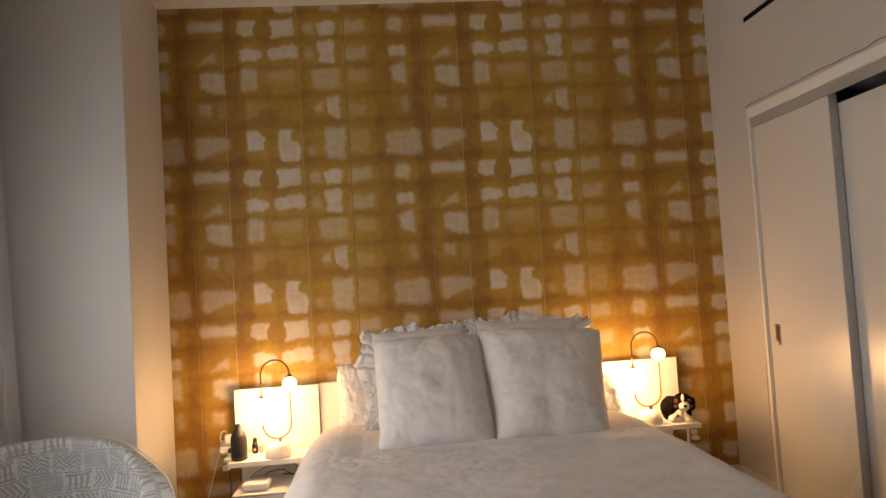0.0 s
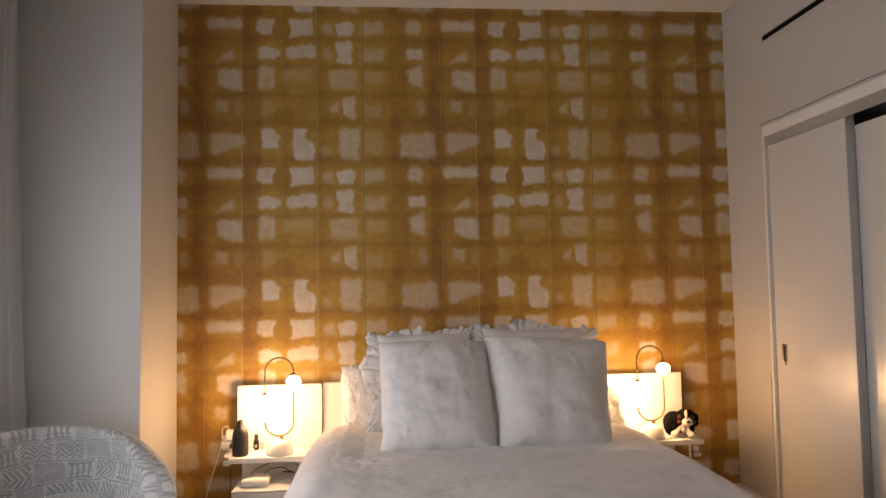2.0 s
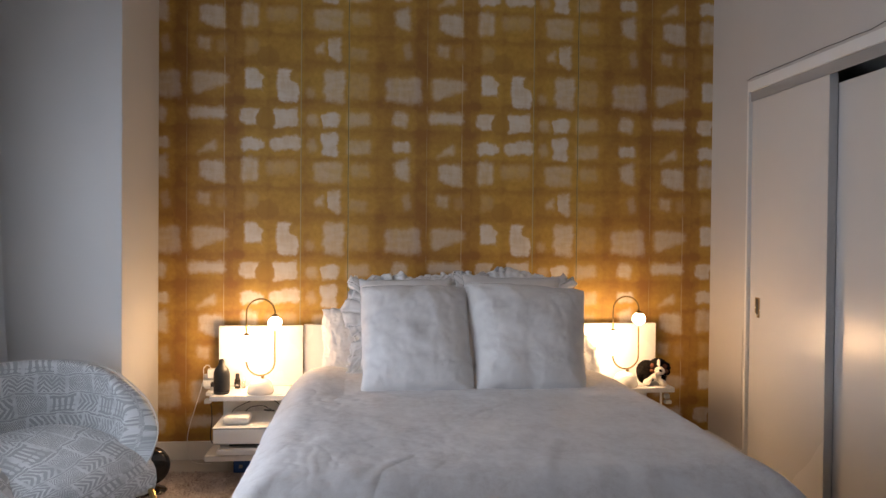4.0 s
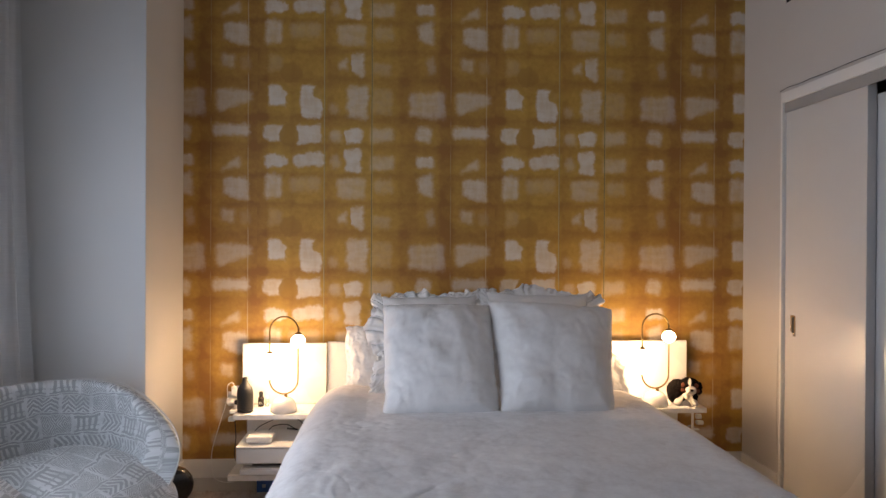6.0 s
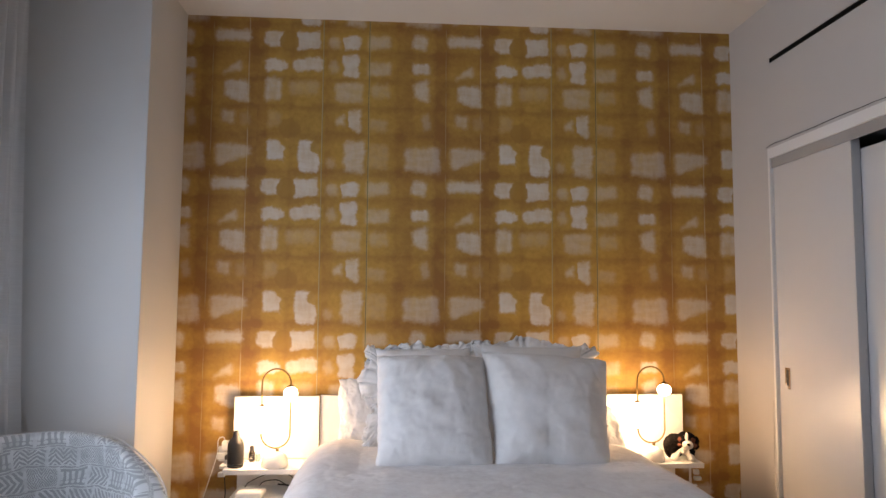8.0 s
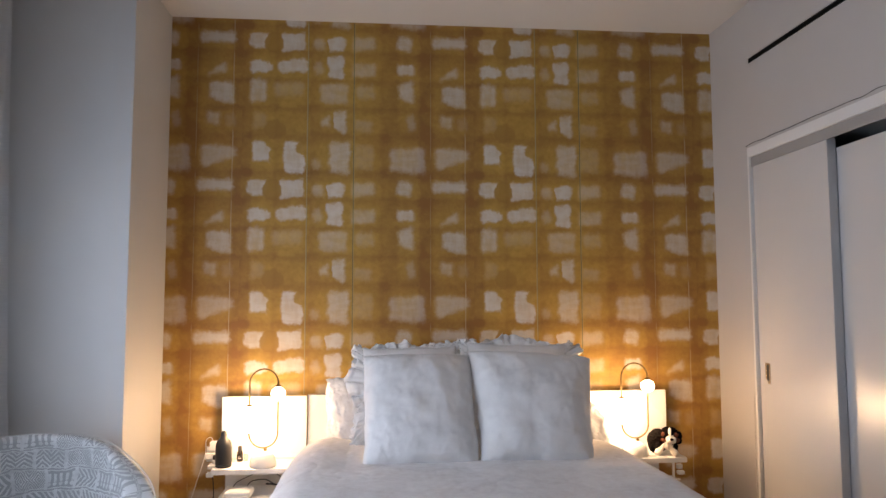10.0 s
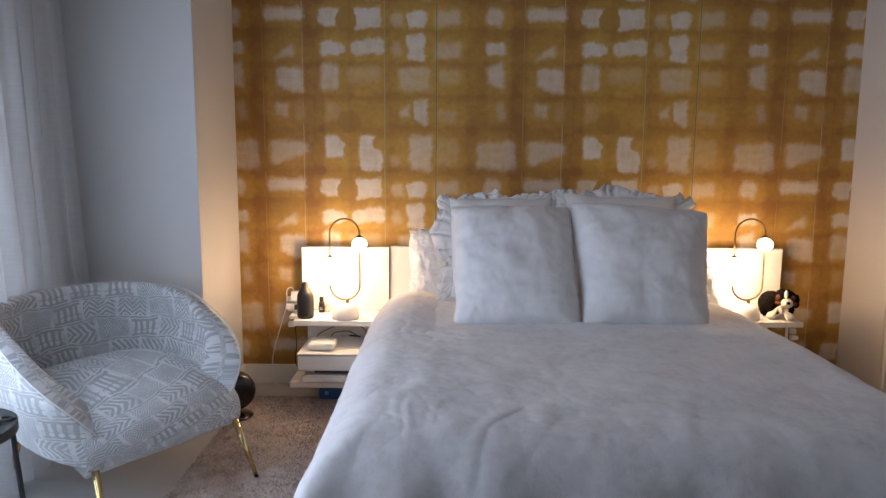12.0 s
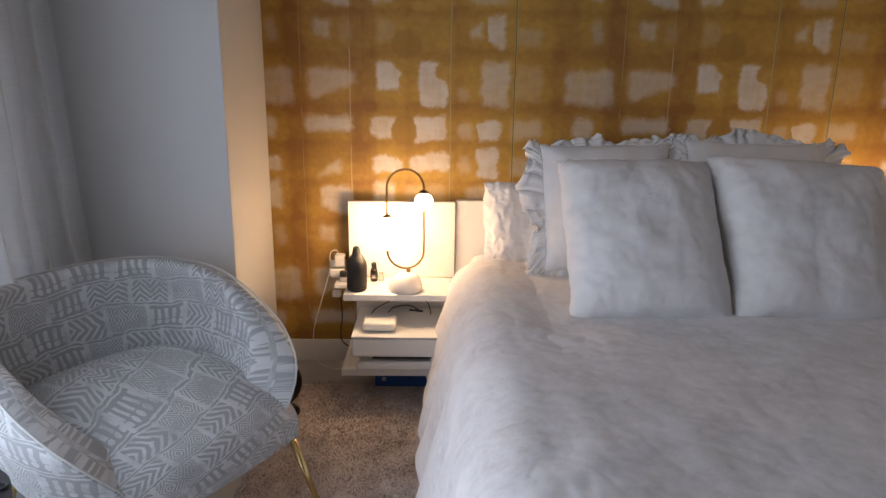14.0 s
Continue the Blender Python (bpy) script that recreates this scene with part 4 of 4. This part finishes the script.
def nightstand(x0, x1, side, up=0.0, front=-0.328):
    """Wall-hung: a back board, a top shelf and a deeper low shelf, joined by a back panel."""
    n = thing("nightstand", ((x0 + x1) / 2, -0.2, 0.1), "white lacquered wall-hung nightstand with two open shelves", "nightstand", "nightstands")
    part("back_board", boxes(((x0, -0.068, 0.4205 + up), (x1, -0.046, 0.769 + up / 2)), bevel=0.0025), M["lacquer"], n)
    part("top_shelf", boxes(((x0 + 0.004 * (1 - side), front, 0.392 + up), (x1 + 0.005 * side, -0.0685, 0.42 + up)), bevel=0.003), M["lacquer"], n)
    a, b = (x0 + 0.03, x1) if not side else (x0, x1 - 0.06)
    part("back_panel", boxes(((a, -0.085, 0.128), (b, -0.05, 0.3915 + up)), bevel=0.002), M["lacquer"], n)
    part("low_shelf", boxes(((x0 + 0.002, -0.43, 0.098), (x1, -0.046, 0.127)), bevel=0.003), M["lacquer"], n)
    part("bracket", boxes(((x0 + 0.12, -0.046, 0.15), (x0 + 0.18, 0.0, 0.70)), ((x1 - 0.18, -0.046, 0.15), (x1 - 0.12, 0.0, 0.70))), M["steel"], n, "steel wall bracket")


nightstand(0.357, 0.834, 0)
nightstand(2.494, 2.971, 1, 0.014, -0.335)


def table_lamp(x, y, z):
    """A closed brass loop through a large lit globe and a small one, on a domed marble foot."""
    t = thing("table_lamp", (x, y, z), "lit brass loop lamp with two opal globes and stone foot", "lamp", "bedside lamps")
    part("foot", lathe([(0.001, 0.0), (0.068, 0.0), (0.072, 0.006), (0.071, 0.02), (0.066, 0.04), (0.058, 0.058), (0.046, 0.071), (0.028, 0.079), (0.001, 0.082)], (x, y, z)), M["marble"], t, "domed white marble foot", True)
    r, low, high = 0.077, z + 0.175, z + 0.444
    arch = [(x - r, y, z + 0.325), (x - r, y, high)] + [(x - r * math.cos(a), y, high + r * math.sin(a)) for a in np.linspace(0.1, math.pi - 0.1, 22)] + [(x + r, y, high), (x + r, y, z + 0.42)]
    part("arch", tube(arch, 0.0048, 10), M["brass"], t, smooth=True)
    hook = [(x + r, y, z + 0.345), (x + r, y, low)] + [(x + r * math.cos(a), y, low - r * math.sin(a)) for a in np.linspace(0.1, math.pi - 0.1, 22)] + [(x - r, y, low), (x - r, y, z + 0.182)]
    part("hook", tube(hook, 0.0048, 10), M["brass"], t, smooth=True)
    part("stem", lathe([(0.009, 0.0), (0.009, 0.018)], (x + 0.012, y, z + 0.08), 14), M["brass"], t)
    for gx, gz, rad, m, lab in ((x - r, z + 0.252, 0.071, "glow", "large lit opal globe"), (x + r, z + 0.39, 0.038, "glow_small", "small lit opal globe")):
        g = part("globe", ball((gx, y, gz), rad, None, 4, (1, 1, 1.0 if rad > 0.05 else 0.88)), M[m], t, lab, True)
        part("cap", lathe([(0.006, 0.0), (0.02, 0.0), (0.02, 0.005), (0.007, 0.012)], (gx, y, gz + rad - 0.004), 20), M["brass"], g, "brass cap")
    return t


lamp = table_lamp(0.621, -0.258, 0.42)
copy_thing(lamp, Matrix.Translation((2.709, -0.255, 0.434)))

# ---- things on and under the nightstands ----
diffuser = thing("oil_diffuser", (0.412, -0.255, 0.42), "matt black ceramic oil diffuser shaped like a bottle", "diffuser")
part("body", lathe([(0.001, 0.0), (0.038, 0.0), (0.042, 0.004), (0.0432, 0.03), (0.0435, 0.1), (0.0415, 0.122), (0.035, 0.138), (0.026, 0.150), (0.0185, 0.160), (0.0165, 0.172), (0.0145, 0.183), (0.011, 0.190), (0.008, 0.190), (0.007, 0.178)], (0.412, -0.255, 0.42)), M["black"], diffuser, smooth=True)
part("base_ring", lathe([(0.0430, 0.010), (0.0436, 0.012), (0.0436, 0.016), (0.0430, 0.018)], (0.412, -0.255, 0.42)), M["gloss"], diffuser)
vial = thing("oil_bottle", (0.474, -0.13, 0.42), "small dark glass bottle with a white label and black cap", "bottle")
part("body", lathe([(0.001, 0.0), (0.0155, 0.0), (0.0165, 0.003), (0.0165, 0.048), (0.013, 0.056), (0.008, 0.060)], (0.474, -0.13, 0.42), 24), M["amber"], vial, smooth=True)
part("label", lathe([(0.0168, 0.012), (0.0171, 0.0125), (0.0171, 0.038), (0.0168, 0.0385)], (0.474, -0.13, 0.42), 24), M["black"], vial, "dark label")
part("label_bar", boxes(((0.465, -0.1485, 0.438), (0.483, -0.1472, 0.441)), ((0.467, -0.1485, 0.446), (0.481, -0.1472, 0.4485))), M["paper_white"], vial, "pale bars of print")
part("cap", lathe([(0.010, 0.058), (0.0115, 0.059), (0.0115, 0.082), (0.010, 0.085)], (0.474, -0.13, 0.42), 24), M["black"], vial, "black screw cap")
small = thing("clear_bottle", (0.505, -0.12, 0.42), "tiny clear glass bottle with a pale cap", "bottle")
part("body", lathe([(0.001, 0.0), (0.0125, 0.0), (0.0125, 0.034), (0.007, 0.041)], (0.505, -0.12, 0.42), 20), M["clear"], small, smooth=True)
part("cap", lathe([(0.008, 0.040), (0.008, 0.055), (0.006, 0.057)], (0.505, -0.12, 0.42), 20), M["plastic"], small)

printer = thing("printer", (0.62, -0.27, 0.127), "white inkjet printer with its paper tray out, on the low shelf", "printer")
part("body", boxes(((0.408, -0.46, 0.195), (0.828, -0.10, 0.275)), bevel=0.008, segments=3), M["plastic"], printer)
part("lid", boxes(((0.406, -0.462, 0.2765), (0.829, -0.10, 0.284)), bevel=0.003), M["plastic"], printer, "white scanner lid")
part("lid_gap", boxes(((0.409, -0.4605, 0.2752), (0.827, -0.105, 0.2764))), M["dark"], printer)
part("lower_body", boxes(((0.43, -0.40, 0.1275), (0.828, -0.12, 0.1945)), bevel=0.006), M["plastic"], printer)
part("output_slot", boxes(((0.49, -0.445, 0.183), (0.82, -0.4005, 0.194))), M["dark"], printer, "dark paper slot")
tray = part("paper_tray", boxes(((0.425, -0.455, 0.135), (0.826, -0.4005, 0.165)), bevel=0.006), M["plastic"], printer)
part("paper", boxes(((0.44, -0.452, 0.1655), (0.80, -0.402, 0.172))), M["paper_white"], tray, "sheets of white paper")
part("panel_mark", boxes(((0.66, -0.36, 0.2842), (0.70, -0.352, 0.2848))), M["grey"], printer)

router = thing("router", (0.515, -0.35, 0.284), "white rounded wireless router on top of the printer", "router")
part("body", boxes(((0.445, -0.415, 0.287), (0.585, -0.285, 0.325)), bevel=0.018, segments=5), M["plastic"], router, smooth=True)
part("foot_plate", boxes(((0.46, -0.40, 0.2845), (0.57, -0.30, 0.288)), bevel=0.001), M["grey"], router)
part("lamp_mark", lathe([(0.0008, 0.0), (0.004, 0.0), (0.003, 0.0012)], (0.558, -0.36, 0.3245), 16), M["grey"], router)
cable = thing("router_cable", (0.6, -0.15, 0.30), "thin black cable looping behind the router", "cable")
part("cord", tube(bend([(0.475, -0.30, 0.325), (0.50, -0.29, 0.35), (0.58, -0.25, 0.378), (0.66, -0.23, 0.38), (0.715, -0.22, 0.35), (0.73, -0.2, 0.288)]), 0.0022, 6), M["black"], cable, smooth=True)
part("second_cord", tube(bend([(0.545, -0.28, 0.325), (0.57, -0.27, 0.345), (0.63, -0.24, 0.345), (0.665, -0.22, 0.322), (0.69, -0.22, 0.308)]), 0.0026, 6), M["black"], cable, smooth=True)
part("tip", tube([(0.635, -0.225, 0.318), (0.695, -0.225, 0.312)], 0.0045, 8), M["black"], cable)

carton = thing("blue_box", (0.66, -0.2, FLOOR), "flat blue cardboard box on the floor under the nightstand", "box")
part("carton_body", boxes(((0.49, -0.33, FLOOR + 0.022), (0.84, -0.10, 0.075)), bevel=0.003), M["blue"], carton)
part("carton_mark", boxes(((0.52, -0.3314, 0.028), (0.538, -0.3303, 0.046))), M["grey"], carton, "pale printed mark")

# power outlet with chargers beside the left nightstand
outlet = thing("wall_outlet", (0.292, -0.02, 0.44), "white double wall outlet with chargers plugged in", "outlet")
part("plate", boxes(((0.262, -0.008, 0.395), (0.336, 0.0, 0.48)), bevel=0.003), M["plastic"], outlet)
charger = part("charger", boxes(((0.288, -0.052, 0.462), (0.334, -0.0085, 0.515)), bevel=0.005), M["plastic"], outlet, "white cube charger")
part("prong_socket", boxes(((0.292, -0.0095, 0.415), (0.316, -0.0082, 0.437))), M["black"], outlet)
part("adapter", boxes(((0.262, -0.045, 0.412), (0.328, -0.0085, 0.448)), bevel=0.004), M["plastic"], outlet, "white flat adapter")
part("black_plug", boxes(((0.312, -0.075, 0.418), (0.345, -0.0455, 0.444)), bevel=0.004), M["black"], outlet)
cord = thing("charger_cord", (0.25, -0.03, 0.2), "thin white charging cord hanging to the floor", "cable")
part("cord", tube(bend([(0.31, -0.05, 0.515), (0.295, -0.05, 0.54), (0.268, -0.045, 0.52), (0.262, -0.04, 0.44), (0.215, -0.035, 0.28), (0.178, -0.03, 0.15), (0.175, -0.03, 0.05), (0.20, -0.06, -0.005), (0.26, -0.12, -0.008), (0.33, -0.15, 0.0)]), 0.0021, 6), M["plastic"], cord, smooth=True)
strip = thing("power_strip", (0.33, -0.06, 0.36), "small white power strip hung at the nightstand's edge, with cords", "power strip")
part("body", boxes(((0.29, -0.10, 0.372), (0.35, -0.03, 0.3915)), bevel=0.004), M["plastic"], strip)
part("plug", boxes(((0.275, -0.07, 0.32), (0.312, -0.03, 0.345)), bevel=0.004), M["plastic"], strip)
part("usb_block", boxes(((0.31, -0.07, 0.395), (0.345, -0.046, 0.418)), bevel=0.003), M["grey"], strip)
part("cord", tube(bend([(0.31, -0.05, 0.322), (0.315, -0.045, 0.22), (0.305, -0.04, 0.12), (0.33, -0.05, 0.08), (0.40, -0.03, 0.05)]), 0.003, 6), M["black"], strip, "black cord", True)

# hooks and cords under the right nightstand's edge
clips = thing("cord_clips", (2.93, -0.2, 0.35), "grey cords and clips hanging under the nightstand's shelf", "cord clips")
part("clip", boxes(((2.905, -0.30, 0.30), (2.917, -0.288, 0.4055)), ((2.905, -0.30, 0.30), (2.95, -0.288, 0.309)), bevel=0.003), M["lacquer"], clips)
part("plug", boxes(((2.945, -0.28, 0.325), (2.985, -0.25, 0.347)), bevel=0.006), M["plastic"], clips)
part("plug", boxes(((2.95, -0.26, 0.352), (2.982, -0.235, 0.380)), bevel=0.006), M["plastic"], clips)
part("cord", tube(bend([(2.84, -0.25, 0.335), (2.87, -0.27, 0.315), (2.91, -0.27, 0.318), (2.94, -0.26, 0.30), (2.955, -0.25, 0.24), (2.95, -0.22, 0.18)]), 0.003, 6), M["grey"], clips, smooth=True)
part("cord", tube(bend([(2.80, -0.24, 0.36), (2.84, -0.26, 0.33), (2.88, -0.25, 0.305), (2.92, -0.25, 0.315)]), 0.004, 6), M["track"], clips, smooth=True)


def plush_dog(x, y, z):
    """A small sitting toy, one closed soft skin drawn over rounded masses."""
    black, white, brown = 0, 1, 2
    masses = [((-0.040, 0.028, 0.072), (0.064, 0.066, 0.064), black), ((-0.060, 0.0, 0.055), (0.038, 0.042, 0.050), black), ((0.020, -0.012, 0.110), (0.054, 0.048, 0.047), black),
              ((0.030, -0.056, 0.092), (0.029, 0.032, 0.024), white), ((0.025, -0.047, 0.132), (0.0085, 0.016, 0.028), white), ((0.034, -0.088, 0.099), (0.011, 0.009, 0.009), black),
              ((0.010, -0.030, 0.055), (0.018, 0.024, 0.026), white)]
    for k in (-1, 1):
        masses += [((0.020 + k * 0.052, -0.012, 0.098), (0.017, 0.025, 0.038), black), ((0.024 + k * 0.034, -0.044, 0.118), (0.013, 0.011, 0.013), brown),
                   ((0.026 + k * 0.036, -0.042, 0.088), (0.014, 0.016, 0.012), brown), ((0.025 + k * 0.017, -0.056, 0.121), (0.0052, 0.0052, 0.0055), black),
                   ((0.004 + k * 0.044, -0.050, 0.020), (0.021, 0.025, 0.017), white), ((0.002 + k * 0.044, -0.030, 0.048), (0.021, 0.022, 0.026), black)]
    heart, turn = Vector((0.004, -0.012, 0.082)), pose(0, 0, 0, 0, 0, -24)
    bm = bmesh.new()
    bmesh.ops.create_icosphere(bm, subdivisions=6, radius=1.0)
    tone = {}
    for v in bm.verts:
        way, far, kind = v.co.normalized(), 0.02, black
        for c, r, m in masses:
            o = Vector([(h - q) / w for h, q, w in zip(heart, c, r)])
            g = Vector([q / w for q, w in zip(way, r)])
            aa, bb, cc = g.dot(g), 2 * o.dot(g), o.dot(o) - 1
            root = bb * bb - 4 * aa * cc
            if root > 0:
                t = (-bb + math.sqrt(root)) / (2 * aa)
                if t > far:
                    far, kind = t, m
        p = heart + way * far
        q = p * 150
        p += way * (0.006 * noise.noise(q * 0.8) + 0.004 * noise.noise(q * 2.6))
        p.z = max(p.z, 0.0)
        v.co = turn @ p + Vector((x, y, z))
        tone[v.index] = kind
    for f in bm.faces:
        f.material_index = max(tone[v.index] for v in f.verts)
    ob = mesh_object("plush_toy", bm, [M["dog_black"], M["dog_white"], M["dog_brown"]], True)
    tagged(ob, "black, white and brown fluffy plush toy sitting on the nightstand", "plush toy")


plush_dog(2.892, -0.24, 0.434)

# ---- armchair ----
CHAIR = pose(-0.178, -1.179, FLOOR, 0, 0, 55.7)
chair = thing("armchair", CHAIR, "rounded barrel armchair in grey and white patterned cloth on gold legs", "armchair")


def shell_point(s, f, inset):
    """The bucket: s runs round from the front left (-1) over the back (0) to the front right (1); f from the bottom to the rim."""
    a = s * radians(146)
    rim = 0.29 + 0.425 * max(0.0, 1 - abs(s) ** 3.4) ** 0.8
    low = 0.205 + 0.075 * max(0.0, 1 - abs(s)) ** 0.8
    z = low + (rim - low) * f
    grow = 0.80 + 0.20 * math.sin(min(1.0, (z - low) / 0.35) * math.pi / 2) - 0.05 * max(0.0, z - 0.55) / 0.2
    c, n = math.cos(a), math.sin(a)
    rx, ry = 0.428 * grow - inset, (0.385 + 0.06 * max(0.0, min(1.0, -c * 1.4))) * grow - inset
    p = 2.25 + 2.0 * max(0.0, -c)
    k = (abs(c) ** p + abs(n) ** p) ** (-1 / p)
    return Vector((rx * n * k, ry * c * k - 0.02 + 0.06 * max(0.0, (z - 0.5)) * c, z))


def with_uv(bm, rows, uvs):
    """Faces between rows with given texture places."""
    layer = bm.loops.layers.uv.verify()
    for j in range(len(rows) - 1):
        for i in range(len(rows[0]) - 1):
            f = bm.faces.new((rows[j][i], rows[j][i + 1], rows[j + 1][i + 1], rows[j + 1][i]))
            for loop, (a, b) in zip(f.loops, ((j, i), (j, i + 1), (j + 1, i + 1), (j + 1, i))):
                loop[layer].uv = uvs[a][b]


def chair_shell():
    bm = bmesh.new()
    rows, uvs, thick = [], [], 0.06
    profile = [(f, 0.0) for f in np.linspace(0, 0.94, 14)]
    profile += [(0.94 + 0.06 * math.sin(a), thick / 2 * (1 - math.cos(a))) for a in np.linspace(0.25, math.pi - 0.25, 8)]
    profile += [(f, thick + 0.03 * (0.94 - f)) for f in np.linspace(0.94, 0.12, 12)]
    for k, (f, inset) in enumerate(profile):
        row, uvr = [], []
        for i in range(81):
            s = -1 + 2 * i / 80
            p = shell_point(s, f, inset * (1 + 1.5 * abs(s) ** 4))
            row.append(bm.verts.new(p))
            uvr.append((s * 0.95, p.z + (0.2 if k > 17 else 0.0)))
        rows.append(row)
        uvs.append(uvr)
    with_uv(bm, rows, uvs)
    for end in (0, -1):
        ring = [r[end] for r in rows]
        bm.faces.new(ring)
    bm.transform(CHAIR @ Matrix.Translation((0, 0, 0.02)))
    part("shell", bm, M["cloth"], chair, smooth=True)
    rim = [CHAIR @ (shell_point(s, 0.985, 0.002) + Vector((0, 0, 0.024))) for s in np.linspace(-1, 1, 70)]
    part("piping", tube(rim, 0.0032, 8), M["piping"], chair, "off-white piping along the rim", True)


def chair_seat():
    """A deep cushion with a bulging front that fills the bucket."""
    bm = bmesh.new()
    rows, uvs = [], []
    n = 40
    section = bend([(0, -0.345, 0.205), (0, -0.382, 0.232), (0, -0.398, 0.29), (0, -0.382, 0.35), (0, -0.32, 0.395), (0, -0.20, 0.435), (0, 0.0, 0.457), (0, 0.14, 0.452), (0, 0.27, 0.41)], 5)
    for j in range(n + 1):
        row, uvr = [], []
        t = j / n
        _, y, z = section[j]
        for i in range(n + 1):
            u = i / n * 2 - 1
            half = 0.312 - 0.05 * max(0.0, (y - 0.02) / 0.25) - (0.02 if t < 0.1 else 0)
            bow = -0.045 * (1 - u * u)
            side = (1 - abs(u) ** 4)
            row.append(bm.verts.new((u * half, y + (bow if y < -0.1 else bow * max(0.0, (0.1 - y) / 0.2) if y < 0.1 else 0), z * (0.90 + 0.10 * side))))
            uvr.append((u * 0.31 + t * 0.28 + 0.41, t * 0.80 - u * 0.10 + 1.3))
        rows.append(row)
        uvs.append(uvr)
    with_uv(bm, rows, uvs)
    bottom = [bm.verts.new((x, y, 0.215)) for x, y in ((-0.22, 0.2), (0.22, 0.2))]
    bm.faces.new(rows[0] + bottom[::-1])
    bm.transform(CHAIR @ Matrix.Translation((0, 0, 0.02)))
    part("seat", bm, M["cloth"], chair, "deep patterned seat with a rounded front", True)
    part("underside", lathe([(0.001, 0.19), (0.2, 0.19), (0.285, 0.21), (0.28, 0.26), (0.001, 0.28)], CHAIR.translation, 36), M["black"], chair, "dark underside")


chair_shell()
chair_seat()
for sx, sy in ((-1, -1), (1, -1), (-1, 1), (1, 1)):
    top = CHAIR @ Vector((0.284 * sx, -0.392 if sy < 0 else 0.13, 0.245))
    foot = CHAIR @ Vector((0.306 * sx if sy < 0 else 0.30 * sx, -0.488 if sy < 0 else 0.23, 0.004 + (0.016 if sx > 0 else 0)))
    leg = part("leg", tube([top, foot], [0.0125, 0.0085], 14), M["gold"], chair, "slim tapered gold leg", True)
    part("glide", lathe([(0.009, -0.004), (0.0095, 0.0), (0.0095, 0.004)], foot, 12), M["black"], leg)

# ---- black fan heater behind the chair ----
fan = thing("floor_fan", (0.125, -0.56, FLOOR), "glossy black round floor fan behind the armchair", "fan")
bm = lathe([(0.001, -0.054), (0.058, -0.054), (0.082, -0.045), (0.094, -0.018), (0.094, 0.018), (0.082, 0.045), (0.058, 0.054), (0.001, 0.054)], (0, 0, 0), 40)
bm.transform(Matrix.Translation((0.125, -0.56, 0.125)) @ pose(0, 0, 0, 0, 90, -60))
part("drum", bm, M["gloss"], fan, smooth=True)
part("stand", lathe([(0.001, 0.0), (0.082, 0.0), (0.086, 0.008), (0.075, 0.02), (0.03, 0.03), (0.001, 0.032)], (0.125, -0.56, FLOOR + 0.006), 32), M["gloss"], fan, smooth=True)
part("neck", tube([(0.125, -0.56, FLOOR + 0.02), (0.125, -0.56, 0.05)], 0.022, 12), M["gloss"], fan)

# ---- side table ----
TX, TY, TZ = -0.335, -1.86, 0.455
table = thing("side_table", (TX, TY, FLOOR), "small round side table with a pale stone top and black legs", "side table")
part("tabletop", lathe([(0.001, -0.012), (0.176, -0.012), (0.178, -0.009), (0.178, -0.001), (0.176, 0.001), (0.001, 0.001)], (TX, TY, TZ), 56), M["stone"], table, "pale marble top")
part("rim", lathe([(0.1785, -0.028), (0.186, -0.028), (0.186, 0.002), (0.1785, 0.002)], (TX, TY, TZ), 56), M["black"], table, "black metal rim")
for a in (20, 140, 260):
    c, s = math.cos(radians(a)), math.sin(radians(a))
    part("leg", tube([(TX + 0.172 * c, TY + 0.172 * s, TZ - 0.02), (TX + 0.20 * c, TY + 0.20 * s, FLOOR + 0.002)], 0.008, 10), M["black"], table)
scissors = thing("scissors", (TX + 0.1, TY + 0.06, TZ), "black-handled scissors lying on the side table", "scissors")
for k, (cx, cy) in enumerate(((0.115, 0.045), (0.135, 0.085))):
    loop = [(TX + cx + 0.02 * math.cos(a), TY + cy + 0.015 * math.sin(a), TZ + 0.006) for a in np.linspace(0, 2 * math.pi, 18, endpoint=False)]
    part("handle", tube(loop, 0.0035, 8, closed=True), M["black"], scissors)
    part("blade", tube([(TX + cx - 0.018, TY + cy - 0.008, TZ + 0.005), (TX + 0.0 + 0.01 * k, TY + 0.02 - 0.01 * k, TZ + 0.0045)], [0.004, 0.0015], 6), M["steel"], scissors)
